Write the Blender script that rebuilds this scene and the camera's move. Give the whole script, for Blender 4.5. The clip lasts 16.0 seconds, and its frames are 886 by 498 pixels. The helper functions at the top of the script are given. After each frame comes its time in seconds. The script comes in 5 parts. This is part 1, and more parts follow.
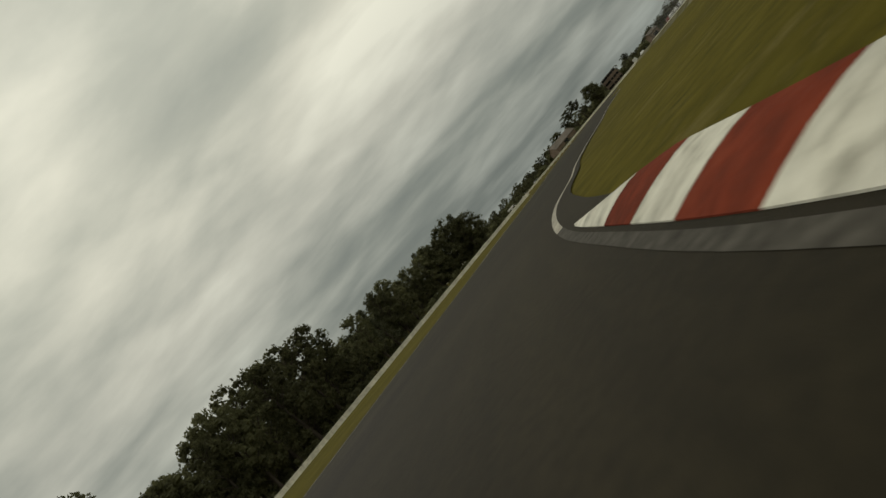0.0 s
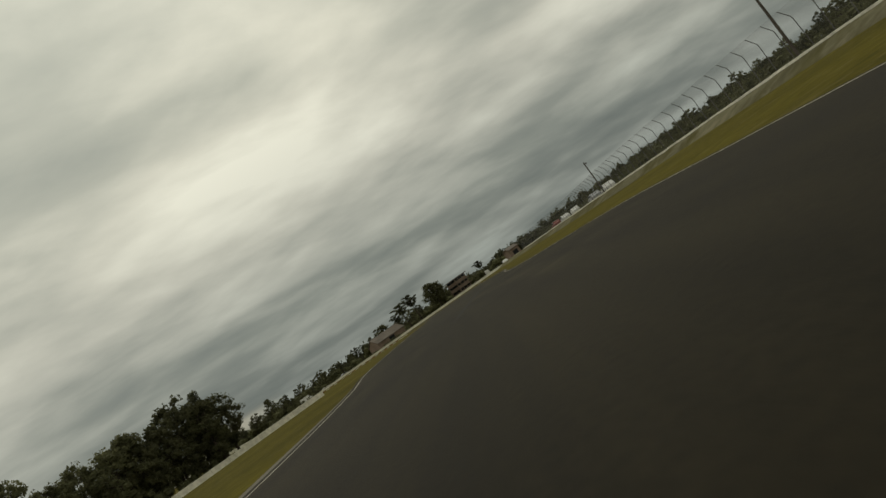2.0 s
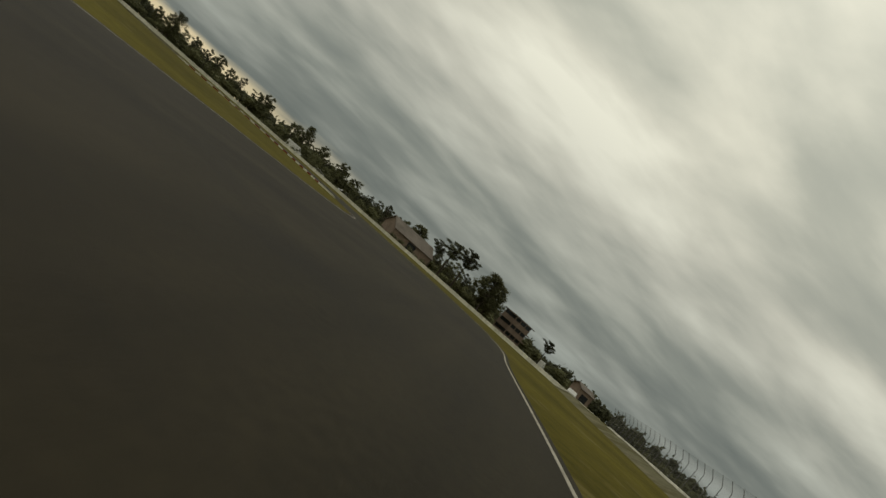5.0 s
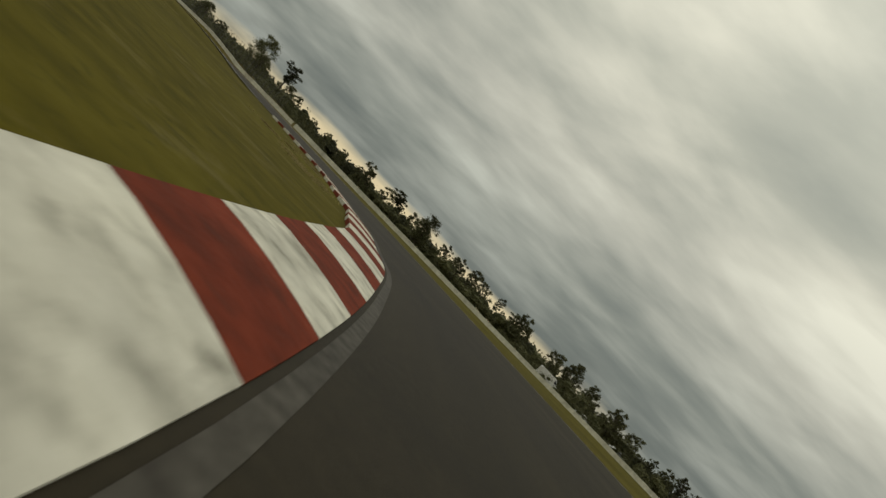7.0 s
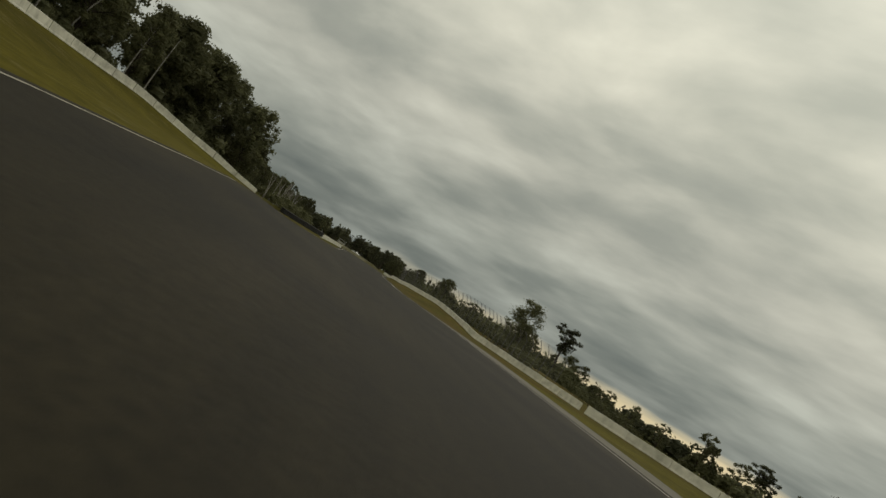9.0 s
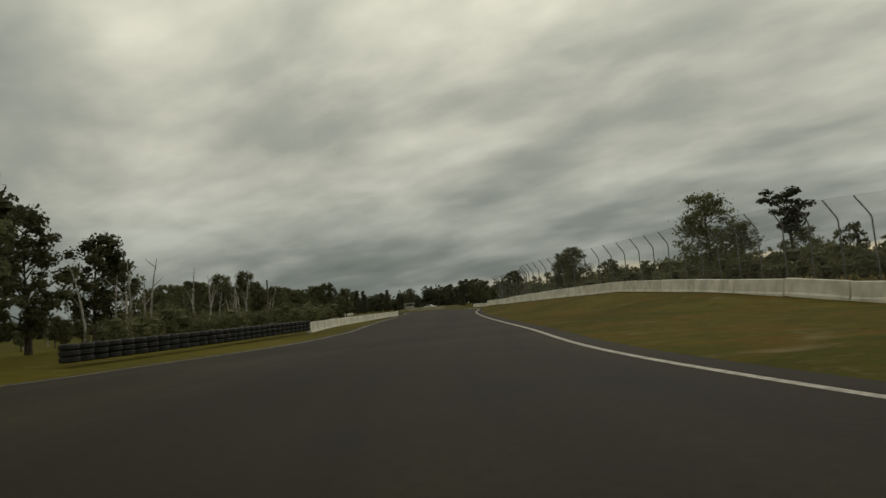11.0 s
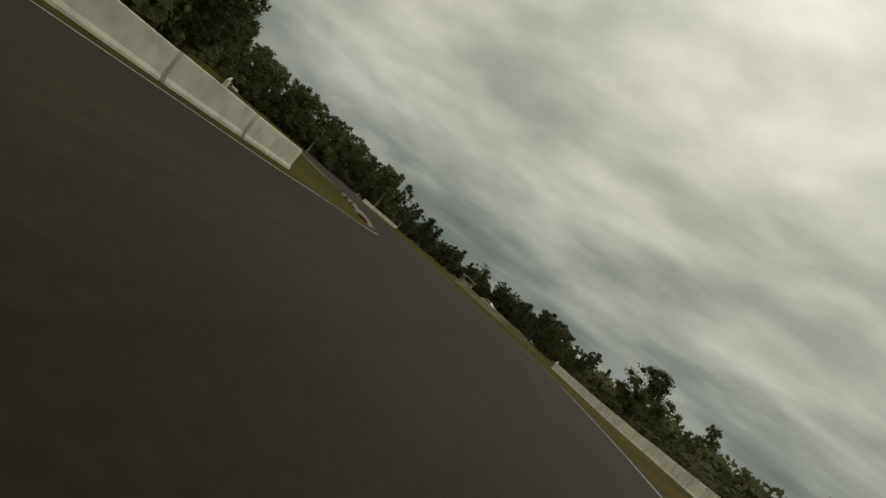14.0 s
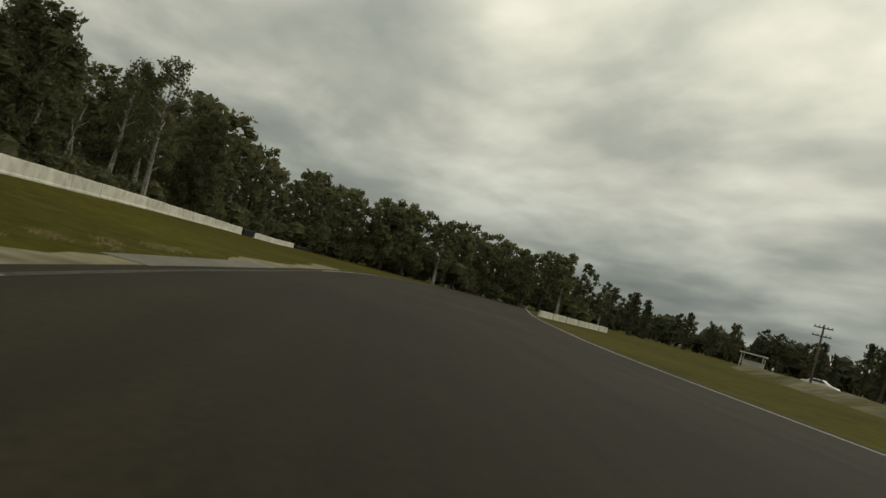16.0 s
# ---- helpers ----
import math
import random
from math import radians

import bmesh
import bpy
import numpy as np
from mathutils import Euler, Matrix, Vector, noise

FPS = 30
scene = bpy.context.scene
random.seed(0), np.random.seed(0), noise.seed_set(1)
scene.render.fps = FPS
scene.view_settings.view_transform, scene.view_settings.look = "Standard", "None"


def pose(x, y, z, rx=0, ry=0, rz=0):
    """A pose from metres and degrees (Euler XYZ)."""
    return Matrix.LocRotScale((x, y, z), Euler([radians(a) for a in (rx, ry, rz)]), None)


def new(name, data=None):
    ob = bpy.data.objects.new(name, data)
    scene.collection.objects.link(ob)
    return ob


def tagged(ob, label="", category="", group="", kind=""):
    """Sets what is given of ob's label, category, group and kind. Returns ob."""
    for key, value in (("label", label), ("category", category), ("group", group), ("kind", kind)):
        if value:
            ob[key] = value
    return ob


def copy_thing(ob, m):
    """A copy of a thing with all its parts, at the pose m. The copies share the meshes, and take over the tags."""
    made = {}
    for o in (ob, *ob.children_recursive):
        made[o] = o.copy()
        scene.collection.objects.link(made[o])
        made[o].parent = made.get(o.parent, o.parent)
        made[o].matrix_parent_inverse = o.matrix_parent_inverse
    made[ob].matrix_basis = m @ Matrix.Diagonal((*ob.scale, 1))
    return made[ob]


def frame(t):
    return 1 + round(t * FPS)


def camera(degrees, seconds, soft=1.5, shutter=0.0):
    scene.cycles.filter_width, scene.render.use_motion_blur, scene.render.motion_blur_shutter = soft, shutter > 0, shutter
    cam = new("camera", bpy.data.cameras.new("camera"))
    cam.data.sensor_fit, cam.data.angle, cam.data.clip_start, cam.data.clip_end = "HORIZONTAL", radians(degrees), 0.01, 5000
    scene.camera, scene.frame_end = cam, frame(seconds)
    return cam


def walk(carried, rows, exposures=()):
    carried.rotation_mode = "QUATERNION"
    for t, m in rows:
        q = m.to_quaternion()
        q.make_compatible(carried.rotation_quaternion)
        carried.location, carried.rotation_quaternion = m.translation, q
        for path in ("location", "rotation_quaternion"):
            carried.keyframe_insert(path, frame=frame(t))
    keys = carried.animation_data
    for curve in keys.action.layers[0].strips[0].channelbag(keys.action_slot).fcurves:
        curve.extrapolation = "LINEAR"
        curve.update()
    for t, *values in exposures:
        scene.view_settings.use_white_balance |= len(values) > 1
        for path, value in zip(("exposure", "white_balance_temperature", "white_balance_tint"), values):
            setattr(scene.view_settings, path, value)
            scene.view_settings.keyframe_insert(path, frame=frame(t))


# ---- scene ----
cam = camera(62.3, 16.0, soft=1.5, shutter=0.08)
PATH = [
    (0.00, pose(0.00, 0.00, 0.690, 93.50, 50.32, 0.00)),
    (0.10, pose(0.08, 3.12, 0.682, 93.53, 50.40, -1.45)),
    (0.20, pose(0.20, 6.23, 0.676, 93.57, 50.31, -2.92)),
    (0.30, pose(0.45, 9.34, 0.682, 93.64, 49.72, -4.47)),
    (0.40, pose(0.78, 12.44, 0.694, 93.73, 48.80, -6.06)),
    (0.50, pose(1.15, 15.51, 0.707, 93.84, 47.81, -7.55)),
    (0.60, pose(1.54, 18.54, 0.721, 93.99, 46.76, -8.89)),
    (0.70, pose(1.97, 21.54, 0.736, 94.17, 45.58, -10.11)),
    (0.80, pose(2.44, 24.52, 0.752, 94.36, 44.35, -11.25)),
    (0.90, pose(2.98, 27.48, 0.767, 94.54, 43.16, -12.31)),
    (1.00, pose(3.59, 30.45, 0.779, 94.69, 42.11, -13.33)),
    (1.10, pose(4.28, 33.41, 0.788, 94.79, 41.20, -14.29)),
    (1.20, pose(5.03, 36.36, 0.795, 94.88, 40.39, -15.18)),
    (1.30, pose(5.84, 39.30, 0.801, 94.95, 39.63, -16.01)),
    (1.40, pose(6.72, 42.25, 0.806, 94.98, 38.92, -16.78)),
    (1.50, pose(7.66, 45.23, 0.811, 94.97, 38.21, -17.51)),
    (1.60, pose(8.68, 48.23, 0.816, 94.89, 37.56, -18.17)),
    (1.70, pose(9.78, 51.24, 0.821, 94.74, 37.00, -18.76)),
    (1.80, pose(10.93, 54.27, 0.826, 94.57, 36.43, -19.30)),
    (1.90, pose(12.11, 57.31, 0.831, 94.43, 35.79, -19.84)),
    (2.00, pose(13.27, 60.36, 0.838, 94.35, 34.99, -20.39)),
    (2.10, pose(14.42, 63.40, 0.843, 94.40, 34.47, -21.00)),
    (2.20, pose(15.57, 66.45, 0.846, 94.53, 34.27, -21.63)),
    (2.30, pose(16.74, 69.51, 0.851, 94.68, 33.76, -22.24)),
    (2.40, pose(17.94, 72.61, 0.862, 94.76, 32.28, -22.79)),
    (2.50, pose(19.19, 75.75, 0.881, 94.68, 29.20, -23.23)),
    (2.60, pose(20.50, 78.94, 0.913, 94.32, 24.18, -23.59)),
    (2.70, pose(21.85, 82.18, 0.952, 93.85, 17.98, -23.86)),
    (2.80, pose(23.20, 85.42, 0.981, 93.68, 11.62, -23.98)),
    (2.90, pose(24.52, 88.68, 0.994, 94.05, 5.06, -23.93)),
    (3.00, pose(25.85, 91.94, 0.999, 94.49, -0.90, -23.73)),
    (3.10, pose(27.17, 95.17, 0.996, 94.65, -5.10, -23.37)),
    (3.20, pose(28.54, 98.48, 0.991, 94.69, -7.95, -22.94)),
    (3.30, pose(30.01, 101.89, 0.990, 94.67, -10.15, -22.56)),
    (3.40, pose(31.55, 105.27, 0.986, 94.63, -12.38, -22.20)),
    (3.50, pose(33.16, 108.61, 0.979, 94.56, -14.63, -21.86)),
    (3.60, pose(34.82, 111.92, 0.971, 94.46, -16.88, -21.54)),
    (3.70, pose(36.53, 115.22, 0.960, 94.35, -19.12, -21.22)),
    (3.80, pose(38.27, 118.49, 0.948, 94.22, -21.35, -20.91)),
    (3.90, pose(40.04, 121.75, 0.935, 94.08, -23.53, -20.58)),
    (4.00, pose(41.81, 125.00, 0.920, 93.93, -25.67, -20.25)),
    (4.10, pose(43.58, 128.25, 0.905, 93.76, -27.74, -19.90)),
    (4.20, pose(45.34, 131.51, 0.890, 93.60, -29.74, -19.53)),
    (4.30, pose(47.07, 134.77, 0.874, 93.43, -31.64, -19.12)),
    (4.40, pose(48.76, 138.04, 0.858, 93.26, -33.44, -18.68)),
    (4.50, pose(50.41, 141.33, 0.843, 93.10, -35.12, -18.20)),
    (4.60, pose(51.99, 144.64, 0.829, 92.95, -36.66, -17.66)),
    (4.70, pose(53.50, 147.98, 0.816, 92.81, -38.06, -17.08)),
    (4.80, pose(54.93, 151.35, 0.803, 92.68, -39.30, -16.43)),
    (4.90, pose(56.26, 154.75, 0.793, 92.56, -40.37, -15.71)),
    (5.00, pose(57.48, 158.21, 0.784, 92.47, -41.25, -14.92)),
    (5.10, pose(58.59, 161.70, 0.778, 92.40, -41.93, -14.06)),
    (5.20, pose(59.56, 165.25, 0.774, 92.36, -42.39, -13.10)),
    (5.30, pose(60.39, 168.86, 0.772, 92.34, -42.62, -12.06)),
    (5.40, pose(61.15, 172.46, 0.769, 92.33, -43.35, -10.99)),
    (5.50, pose(61.87, 176.01, 0.763, 92.30, -44.36, -9.87)),
    (5.60, pose(62.56, 179.57, 0.758, 92.29, -44.87, -8.56)),
    (5.70, pose(63.22, 183.13, 0.752, 92.29, -45.11, -7.10)),
    (5.80, pose(63.82, 186.65, 0.746, 92.29, -45.22, -5.54)),
    (5.90, pose(64.33, 190.09, 0.740, 92.29, -45.30, -3.96)),
    (6.00, pose(64.72, 193.41, 0.733, 92.27, -45.51, -2.41)),
    (6.10, pose(65.01, 196.57, 0.723, 92.25, -45.89, -0.91)),
    (6.20, pose(65.22, 199.60, 0.711, 92.23, -46.38, 0.58)),
    (6.30, pose(65.32, 202.56, 0.699, 92.20, -46.86, 2.09)),
    (6.40, pose(65.31, 205.48, 0.690, 92.16, -47.23, 3.63)),
    (6.50, pose(65.16, 208.43, 0.686, 92.13, -47.40, 5.22)),
    (6.60, pose(64.85, 211.41, 0.692, 92.08, -47.31, 6.89)),
    (6.70, pose(64.40, 214.37, 0.706, 92.01, -47.01, 8.62)),
    (6.80, pose(63.83, 217.33, 0.721, 91.95, -46.61, 10.39)),
    (6.90, pose(63.18, 220.26, 0.730, 91.93, -46.20, 12.14)),
    (7.00, pose(62.49, 223.16, 0.727, 91.98, -45.87, 13.84)),
    (7.10, pose(61.73, 226.03, 0.728, 92.12, -45.64, 15.46)),
    (7.20, pose(60.89, 228.87, 0.728, 92.32, -45.42, 17.04)),
    (7.30, pose(59.97, 231.69, 0.729, 92.54, -45.23, 18.64)),
    (7.40, pose(58.97, 234.48, 0.729, 92.74, -45.05, 20.32)),
    (7.50, pose(57.89, 237.23, 0.730, 92.89, -44.89, 22.08)),
    (7.60, pose(56.72, 239.95, 0.733, 93.01, -44.59, 23.79)),
    (7.70, pose(55.46, 242.63, 0.736, 93.09, -44.14, 25.44)),
    (7.80, pose(54.13, 245.26, 0.739, 93.15, -43.58, 27.05)),
    (7.90, pose(53.3220, 247.3580, 0.742, 93.21, -42.95, 28.62)),
    (8.00, pose(52.3446, 249.4970, 0.745, 93.28, -42.29, 30.17)),
    (8.10, pose(50.3225, 252.4774, 0.752, 93.38, -41.58, 31.70)),
    (8.20, pose(48.2535, 255.5250, 0.762, 93.47, -40.81, 33.21)),
    (8.30, pose(46.57, 258.22, 0.772, 93.58, -39.98, 34.68)),
    (8.40, pose(44.96, 260.81, 0.781, 93.69, -39.10, 36.09)),
    (8.50, pose(43.22, 263.21, 0.790, 93.82, -38.16, 37.42)),
    (8.60, pose(41.34, 265.44, 0.799, 93.98, -37.16, 38.67)),
    (8.70, pose(39.36, 267.59, 0.808, 94.17, -36.10, 39.84)),
    (8.80, pose(37.34, 269.68, 0.817, 94.36, -35.00, 40.95)),
    (8.90, pose(35.27, 271.73, 0.826, 94.54, -33.85, 42.01)),
    (9.00, pose(33.18, 273.77, 0.835, 94.68, -32.69, 43.04)),
    (9.10, pose(31.11, 275.90, 0.845, 94.82, -31.56, 44.01)),
    (9.20, pose(29.01, 278.00, 0.855, 94.89, -30.30, 44.96)),
    (9.30, pose(26.87, 280.11, 0.865, 94.89, -28.78, 45.87)),
    (9.40, pose(24.72, 282.18, 0.875, 94.88, -27.09, 46.69)),
    (9.50, pose(22.55, 284.22, 0.885, 94.86, -25.26, 47.43)),
    (9.60, pose(20.35, 286.24, 0.895, 94.84, -23.32, 48.08)),
    (9.70, pose(18.15, 288.22, 0.904, 94.81, -21.27, 48.65)),
    (9.80, pose(15.92, 290.19, 0.913, 94.78, -19.14, 49.15)),
    (9.90, pose(13.68, 292.13, 0.923, 94.74, -16.96, 49.57)),
    (10.00, pose(11.43, 294.06, 0.932, 94.70, -14.74, 49.93)),
    (10.10, pose(9.17, 295.97, 0.941, 94.67, -12.51, 50.22)),
    (10.20, pose(6.90, 297.87, 0.950, 94.62, -10.28, 50.46)),
    (10.30, pose(4.63, 299.76, 0.958, 94.58, -8.09, 50.64)),
    (10.40, pose(2.34, 301.64, 0.967, 94.54, -5.95, 50.76)),
    (10.50, pose(0.05, 303.53, 0.975, 94.50, -3.88, 50.84)),
    (10.60, pose(-2.24, 305.41, 0.983, 94.47, -1.91, 50.88)),
    (10.70, pose(-4.54, 307.29, 0.992, 94.43, -0.06, 50.88)),
    (10.80, pose(-6.83, 309.17, 1.000, 94.40, 1.66, 50.84)),
    (10.90, pose(-9.13, 311.07, 1.005, 94.37, 3.22, 50.78)),
    (11.00, pose(-11.42, 312.97, 1.010, 94.35, 4.60, 50.68)),
    (11.10, pose(-13.71, 314.89, 1.016, 94.33, 5.77, 50.57)),
    (11.20, pose(-16.00, 316.82, 1.021, 94.32, 6.72, 50.43)),
    (11.30, pose(-18.27, 318.77, 1.026, 94.32, 7.42, 50.28)),
    (11.40, pose(-20.68, 320.84, 1.030, 94.33, 8.01, 50.12)),
    (11.50, pose(-23.18, 323.00, 1.036, 94.34, 8.42, 49.96)),
    (11.60, pose(-25.62, 325.13, 1.038, 94.33, 8.39, 49.85)),
    (11.70, pose(-28.07, 327.27, 1.039, 94.30, 7.99, 49.75)),
    (11.80, pose(-30.52, 329.41, 1.037, 94.27, 7.33, 49.68)),
    (11.90, pose(-32.95, 331.54, 1.033, 94.25, 6.52, 49.63)),
    (12.00, pose(-35.37, 333.65, 1.029, 94.27, 5.68, 49.61)),
    (12.10, pose(-37.77, 335.74, 1.021, 94.36, 4.94, 49.61)),
    (12.20, pose(-40.16, 337.81, 1.010, 94.49, 4.25, 49.64)),
    (12.30, pose(-42.54, 339.86, 0.999, 94.63, 3.37, 49.68)),
    (12.40, pose(-44.91, 341.91, 0.991, 94.74, 2.08, 49.75)),
    (12.50, pose(-47.30, 343.94, 0.988, 94.76, 0.14, 49.81)),
    (12.60, pose(-49.70, 345.96, 0.994, 94.70, -2.50, 49.89)),
    (12.70, pose(-52.09, 347.98, 0.999, 94.58, -5.53, 49.98)),
    (12.80, pose(-54.47, 350.02, 0.995, 94.37, -8.97, 50.11)),
    (12.90, pose(-56.83, 352.08, 0.986, 94.10, -12.71, 50.29)),
    (13.00, pose(-59.19, 354.10, 0.973, 93.85, -16.26, 50.54)),
    (13.10, pose(-61.56, 356.09, 0.956, 93.63, -19.44, 50.90)),
    (13.20, pose(-63.93, 358.06, 0.934, 93.43, -22.39, 51.35)),
    (13.30, pose(-66.30, 359.98, 0.909, 93.23, -25.18, 51.88)),
    (13.40, pose(-68.67, 361.86, 0.884, 93.05, -27.82, 52.45)),
    (13.50, pose(-71.03, 363.66, 0.860, 92.86, -30.37, 53.03)),
    (13.60, pose(-73.36, 365.40, 0.844, 92.78, -32.94, 53.54)),
    (13.70, pose(-75.66, 367.09, 0.831, 92.77, -35.47, 54.03)),
    (13.80, pose(-77.99, 368.70, 0.811, 92.62, -37.72, 54.67)),
    (13.90, pose(-80.38, 370.21, 0.776, 92.14, -39.46, 55.65)),
    (14.00, pose(-82.83, 371.61, 0.723, 91.27, -40.64, 56.99)),
    (14.10, pose(-85.24, 373.04, 0.696, 90.82, -41.83, 58.07)),
    (14.20, pose(-87.60, 374.50, 0.696, 90.77, -43.01, 58.90)),
    (14.30, pose(-89.98, 375.97, 0.710, 90.97, -44.04, 59.60)),
    (14.40, pose(-92.43, 377.41, 0.727, 91.24, -44.78, 60.31)),
    (14.50, pose(-95.01, 378.82, 0.737, 91.42, -45.07, 61.17)),
    (14.60, pose(-97.77, 380.18, 0.735, 91.51, -44.93, 62.23)),
    (14.70, pose(-100.65, 381.52, 0.731, 91.63, -44.45, 63.40)),
    (14.80, pose(-103.61, 382.83, 0.728, 91.76, -43.61, 64.60)),
    (14.90, pose(-106.59, 384.11, 0.729, 91.90, -42.42, 65.75)),
    (15.00, pose(-109.55, 385.36, 0.739, 92.06, -40.86, 66.75)),
    (15.10, pose(-112.4125, 386.8307, 0.761, 92.24, -38.77, 67.61)),
    (15.20, pose(-115.2715, 388.3196, 0.794, 92.46, -36.17, 68.37)),
    (15.30, pose(-118.1440, 389.7304, 0.830, 92.67, -33.27, 69.05)),
    (15.40, pose(-121.0635, 391.0149, 0.865, 92.85, -30.33, 69.68)),
    (15.50, pose(-123.9830, 392.2693, 0.894, 92.94, -27.59, 70.28)),
    (15.60, pose(-126.9476, 393.3586, 0.913, 92.94, -25.05, 70.82)),
    (15.70, pose(-129.9276, 394.3985, 0.929, 92.86, -22.55, 71.30)),
    (15.80, pose(-132.9076, 395.4086, 0.942, 92.73, -20.08, 71.73)),
    (15.90, pose(-135.8976, 396.4185, 0.954, 92.60, -17.62, 72.16)),
    (16.00, pose(-138.8776, 397.4285, 0.967, 92.49, -15.15, 72.61)),
]
walk(cam, PATH, [(0.0, 0.00), (15.2, 0.00), (16.0, 0.27)])

# ---- light: an overcast evening sky ----
SUN_AZ = radians(150)
world = bpy.data.worlds.new("overcast_sky")
scene.world = world
world.use_nodes = True
wn, wl = world.node_tree.nodes, world.node_tree.links
wn.clear()


def wnode(kind, **kw):
    n = wn.new(kind)
    for k, v in kw.items():
        if k in n.inputs:
            n.inputs[k].default_value = v
    return n


def wmath(op, a, b=None, c=None):
    n = wn.new("ShaderNodeMath")
    n.operation = op
    for i, v in enumerate((a, b, c)):
        if v is None:
            continue
        if isinstance(v, (int, float)):
            n.inputs[i].default_value = v
        else:
            wl.new(v, n.inputs[i])
    return n.outputs[0]


def wramp(fac, stops):
    n = wn.new("ShaderNodeValToRGB")
    while len(n.color_ramp.elements) < len(stops):
        n.color_ramp.elements.new(0.5)
    for e, (p, col) in zip(n.color_ramp.elements, stops):
        e.position, e.color = p, (*col, 1)
    wl.new(fac, n.inputs[0])
    return n.outputs[0]


def wmix(fac, a, b, mode="MIX"):
    n = wn.new("ShaderNodeMix")
    n.data_type, n.blend_type = "RGBA", mode
    for sock, v in ((n.inputs[0], fac), (n.inputs[6], a), (n.inputs[7], b)):
        if isinstance(v, (int, float)):
            sock.default_value = v
        elif isinstance(v, tuple):
            sock.default_value = (*v, 1)
        else:
            wl.new(v, sock)
    return n.outputs[2]


coord = wn.new("ShaderNodeTexCoord")
sep = wn.new("ShaderNodeSeparateXYZ")
wl.new(coord.outputs["Generated"], sep.inputs[0])
up = wmath("MAXIMUM", sep.outputs[2], 0.0)
den = wmath("ADD", up, 0.19)
cx, cy = wmath("DIVIDE", sep.outputs[0], den), wmath("DIVIDE", sep.outputs[1], den)
plane = wn.new("ShaderNodeCombineXYZ")
wl.new(cx, plane.inputs[0])
wl.new(cy, plane.inputs[1])
turn = wn.new("ShaderNodeMapping")
turn.inputs["Rotation"].default_value = (0, 0, radians(-25))
turn.inputs["Scale"].default_value = (0.7, 1.0, 1.0)
wl.new(plane.outputs[0], turn.inputs[0])


def cloud(scale, detail, rough, warp):
    n = wnode("ShaderNodeTexNoise", Scale=scale, Detail=detail, Roughness=rough, Distortion=warp)
    wl.new(turn.outputs[0], n.inputs["Vector"])
    return n.outputs["Fac"]


big = cloud(0.8, 4, 0.5, 0.12)
mid = cloud(2.2, 7, 0.5, 0.15)
thick = wmath("ADD", wmath("MULTIPLY", big, 0.55), wmath("MULTIPLY", mid, 0.45))
clouds = wramp(thick, [(0.37, (0.88, 0.86, 0.735)), (0.455, (0.665, 0.65, 0.555)), (0.55, (0.44, 0.445, 0.385)), (0.65, (0.31, 0.325, 0.29))])
# darker, bluer deck low down, brighter overhead
height = wramp(up, [(0.0, (0.34, 0.385, 0.41)), (0.05, (0.40, 0.435, 0.45)), (0.11, (0.53, 0.56, 0.56)), (0.22, (0.78, 0.79, 0.77)), (0.38, (1.10, 1.10, 1.05)), (0.55, (1.30, 1.30, 1.25)), (0.8, (0.9, 0.9, 0.87))])
clouds = wmix(1.0, clouds, height, "MULTIPLY")
# the clear strip of evening light under the cloud deck in the north-north-west
azim = wmath("ARCTAN2", wmath("MULTIPLY", sep.outputs[0], -1.0), sep.outputs[1])
away = wmath("ABSOLUTE", wmath("SUBTRACT", azim, radians(22)))
sector = wramp(away, [(0.0, (1, 1, 1)), (0.25, (0.9, 0.9, 0.9)), (0.5, (0, 0, 0))])
low = wramp(wmath("ADD", up, wmath("MULTIPLY", wmath("SUBTRACT", mid, 0.5), 0.03)), [(0.0, (1, 1, 1)), (0.022, (1, 1, 1)), (0.034, (0, 0, 0))])
glow = wmath("MULTIPLY", sector, low)
clouds = wmix(glow, clouds, (0.72, 0.60, 0.36))
nishita = wn.new("ShaderNodeTexSky")
nishita.sky_type, nishita.sun_disc = "NISHITA", False
nishita.sun_elevation, nishita.sun_rotation = radians(24), SUN_AZ
sky_bg, cloud_bg = wn.new("ShaderNodeBackground"), wn.new("ShaderNodeBackground")
wl.new(nishita.outputs[0], sky_bg.inputs[0])
sky_bg.inputs[1].default_value = 0.05
wl.new(clouds, cloud_bg.inputs[0])
cloud_bg.inputs[1].default_value = 1.0
cover = wn.new("ShaderNodeMixShader")
cover.inputs[0].default_value = 0.96
wl.new(sky_bg.outputs[0], cover.inputs[1])
wl.new(cloud_bg.outputs[0], cover.inputs[2])
world_out = wn.new("ShaderNodeOutputWorld")
wl.new(cover.outputs[0], world_out.inputs[0])

sun_data = bpy.data.lights.new("sun", "SUN")
sun_data.energy, sun_data.angle, sun_data.color = 0.5, radians(25), (1.0, 0.96, 0.9)
sun = new("sun", sun_data)
sun.matrix_world = pose(0, 0, 60, 52, 0, -150)


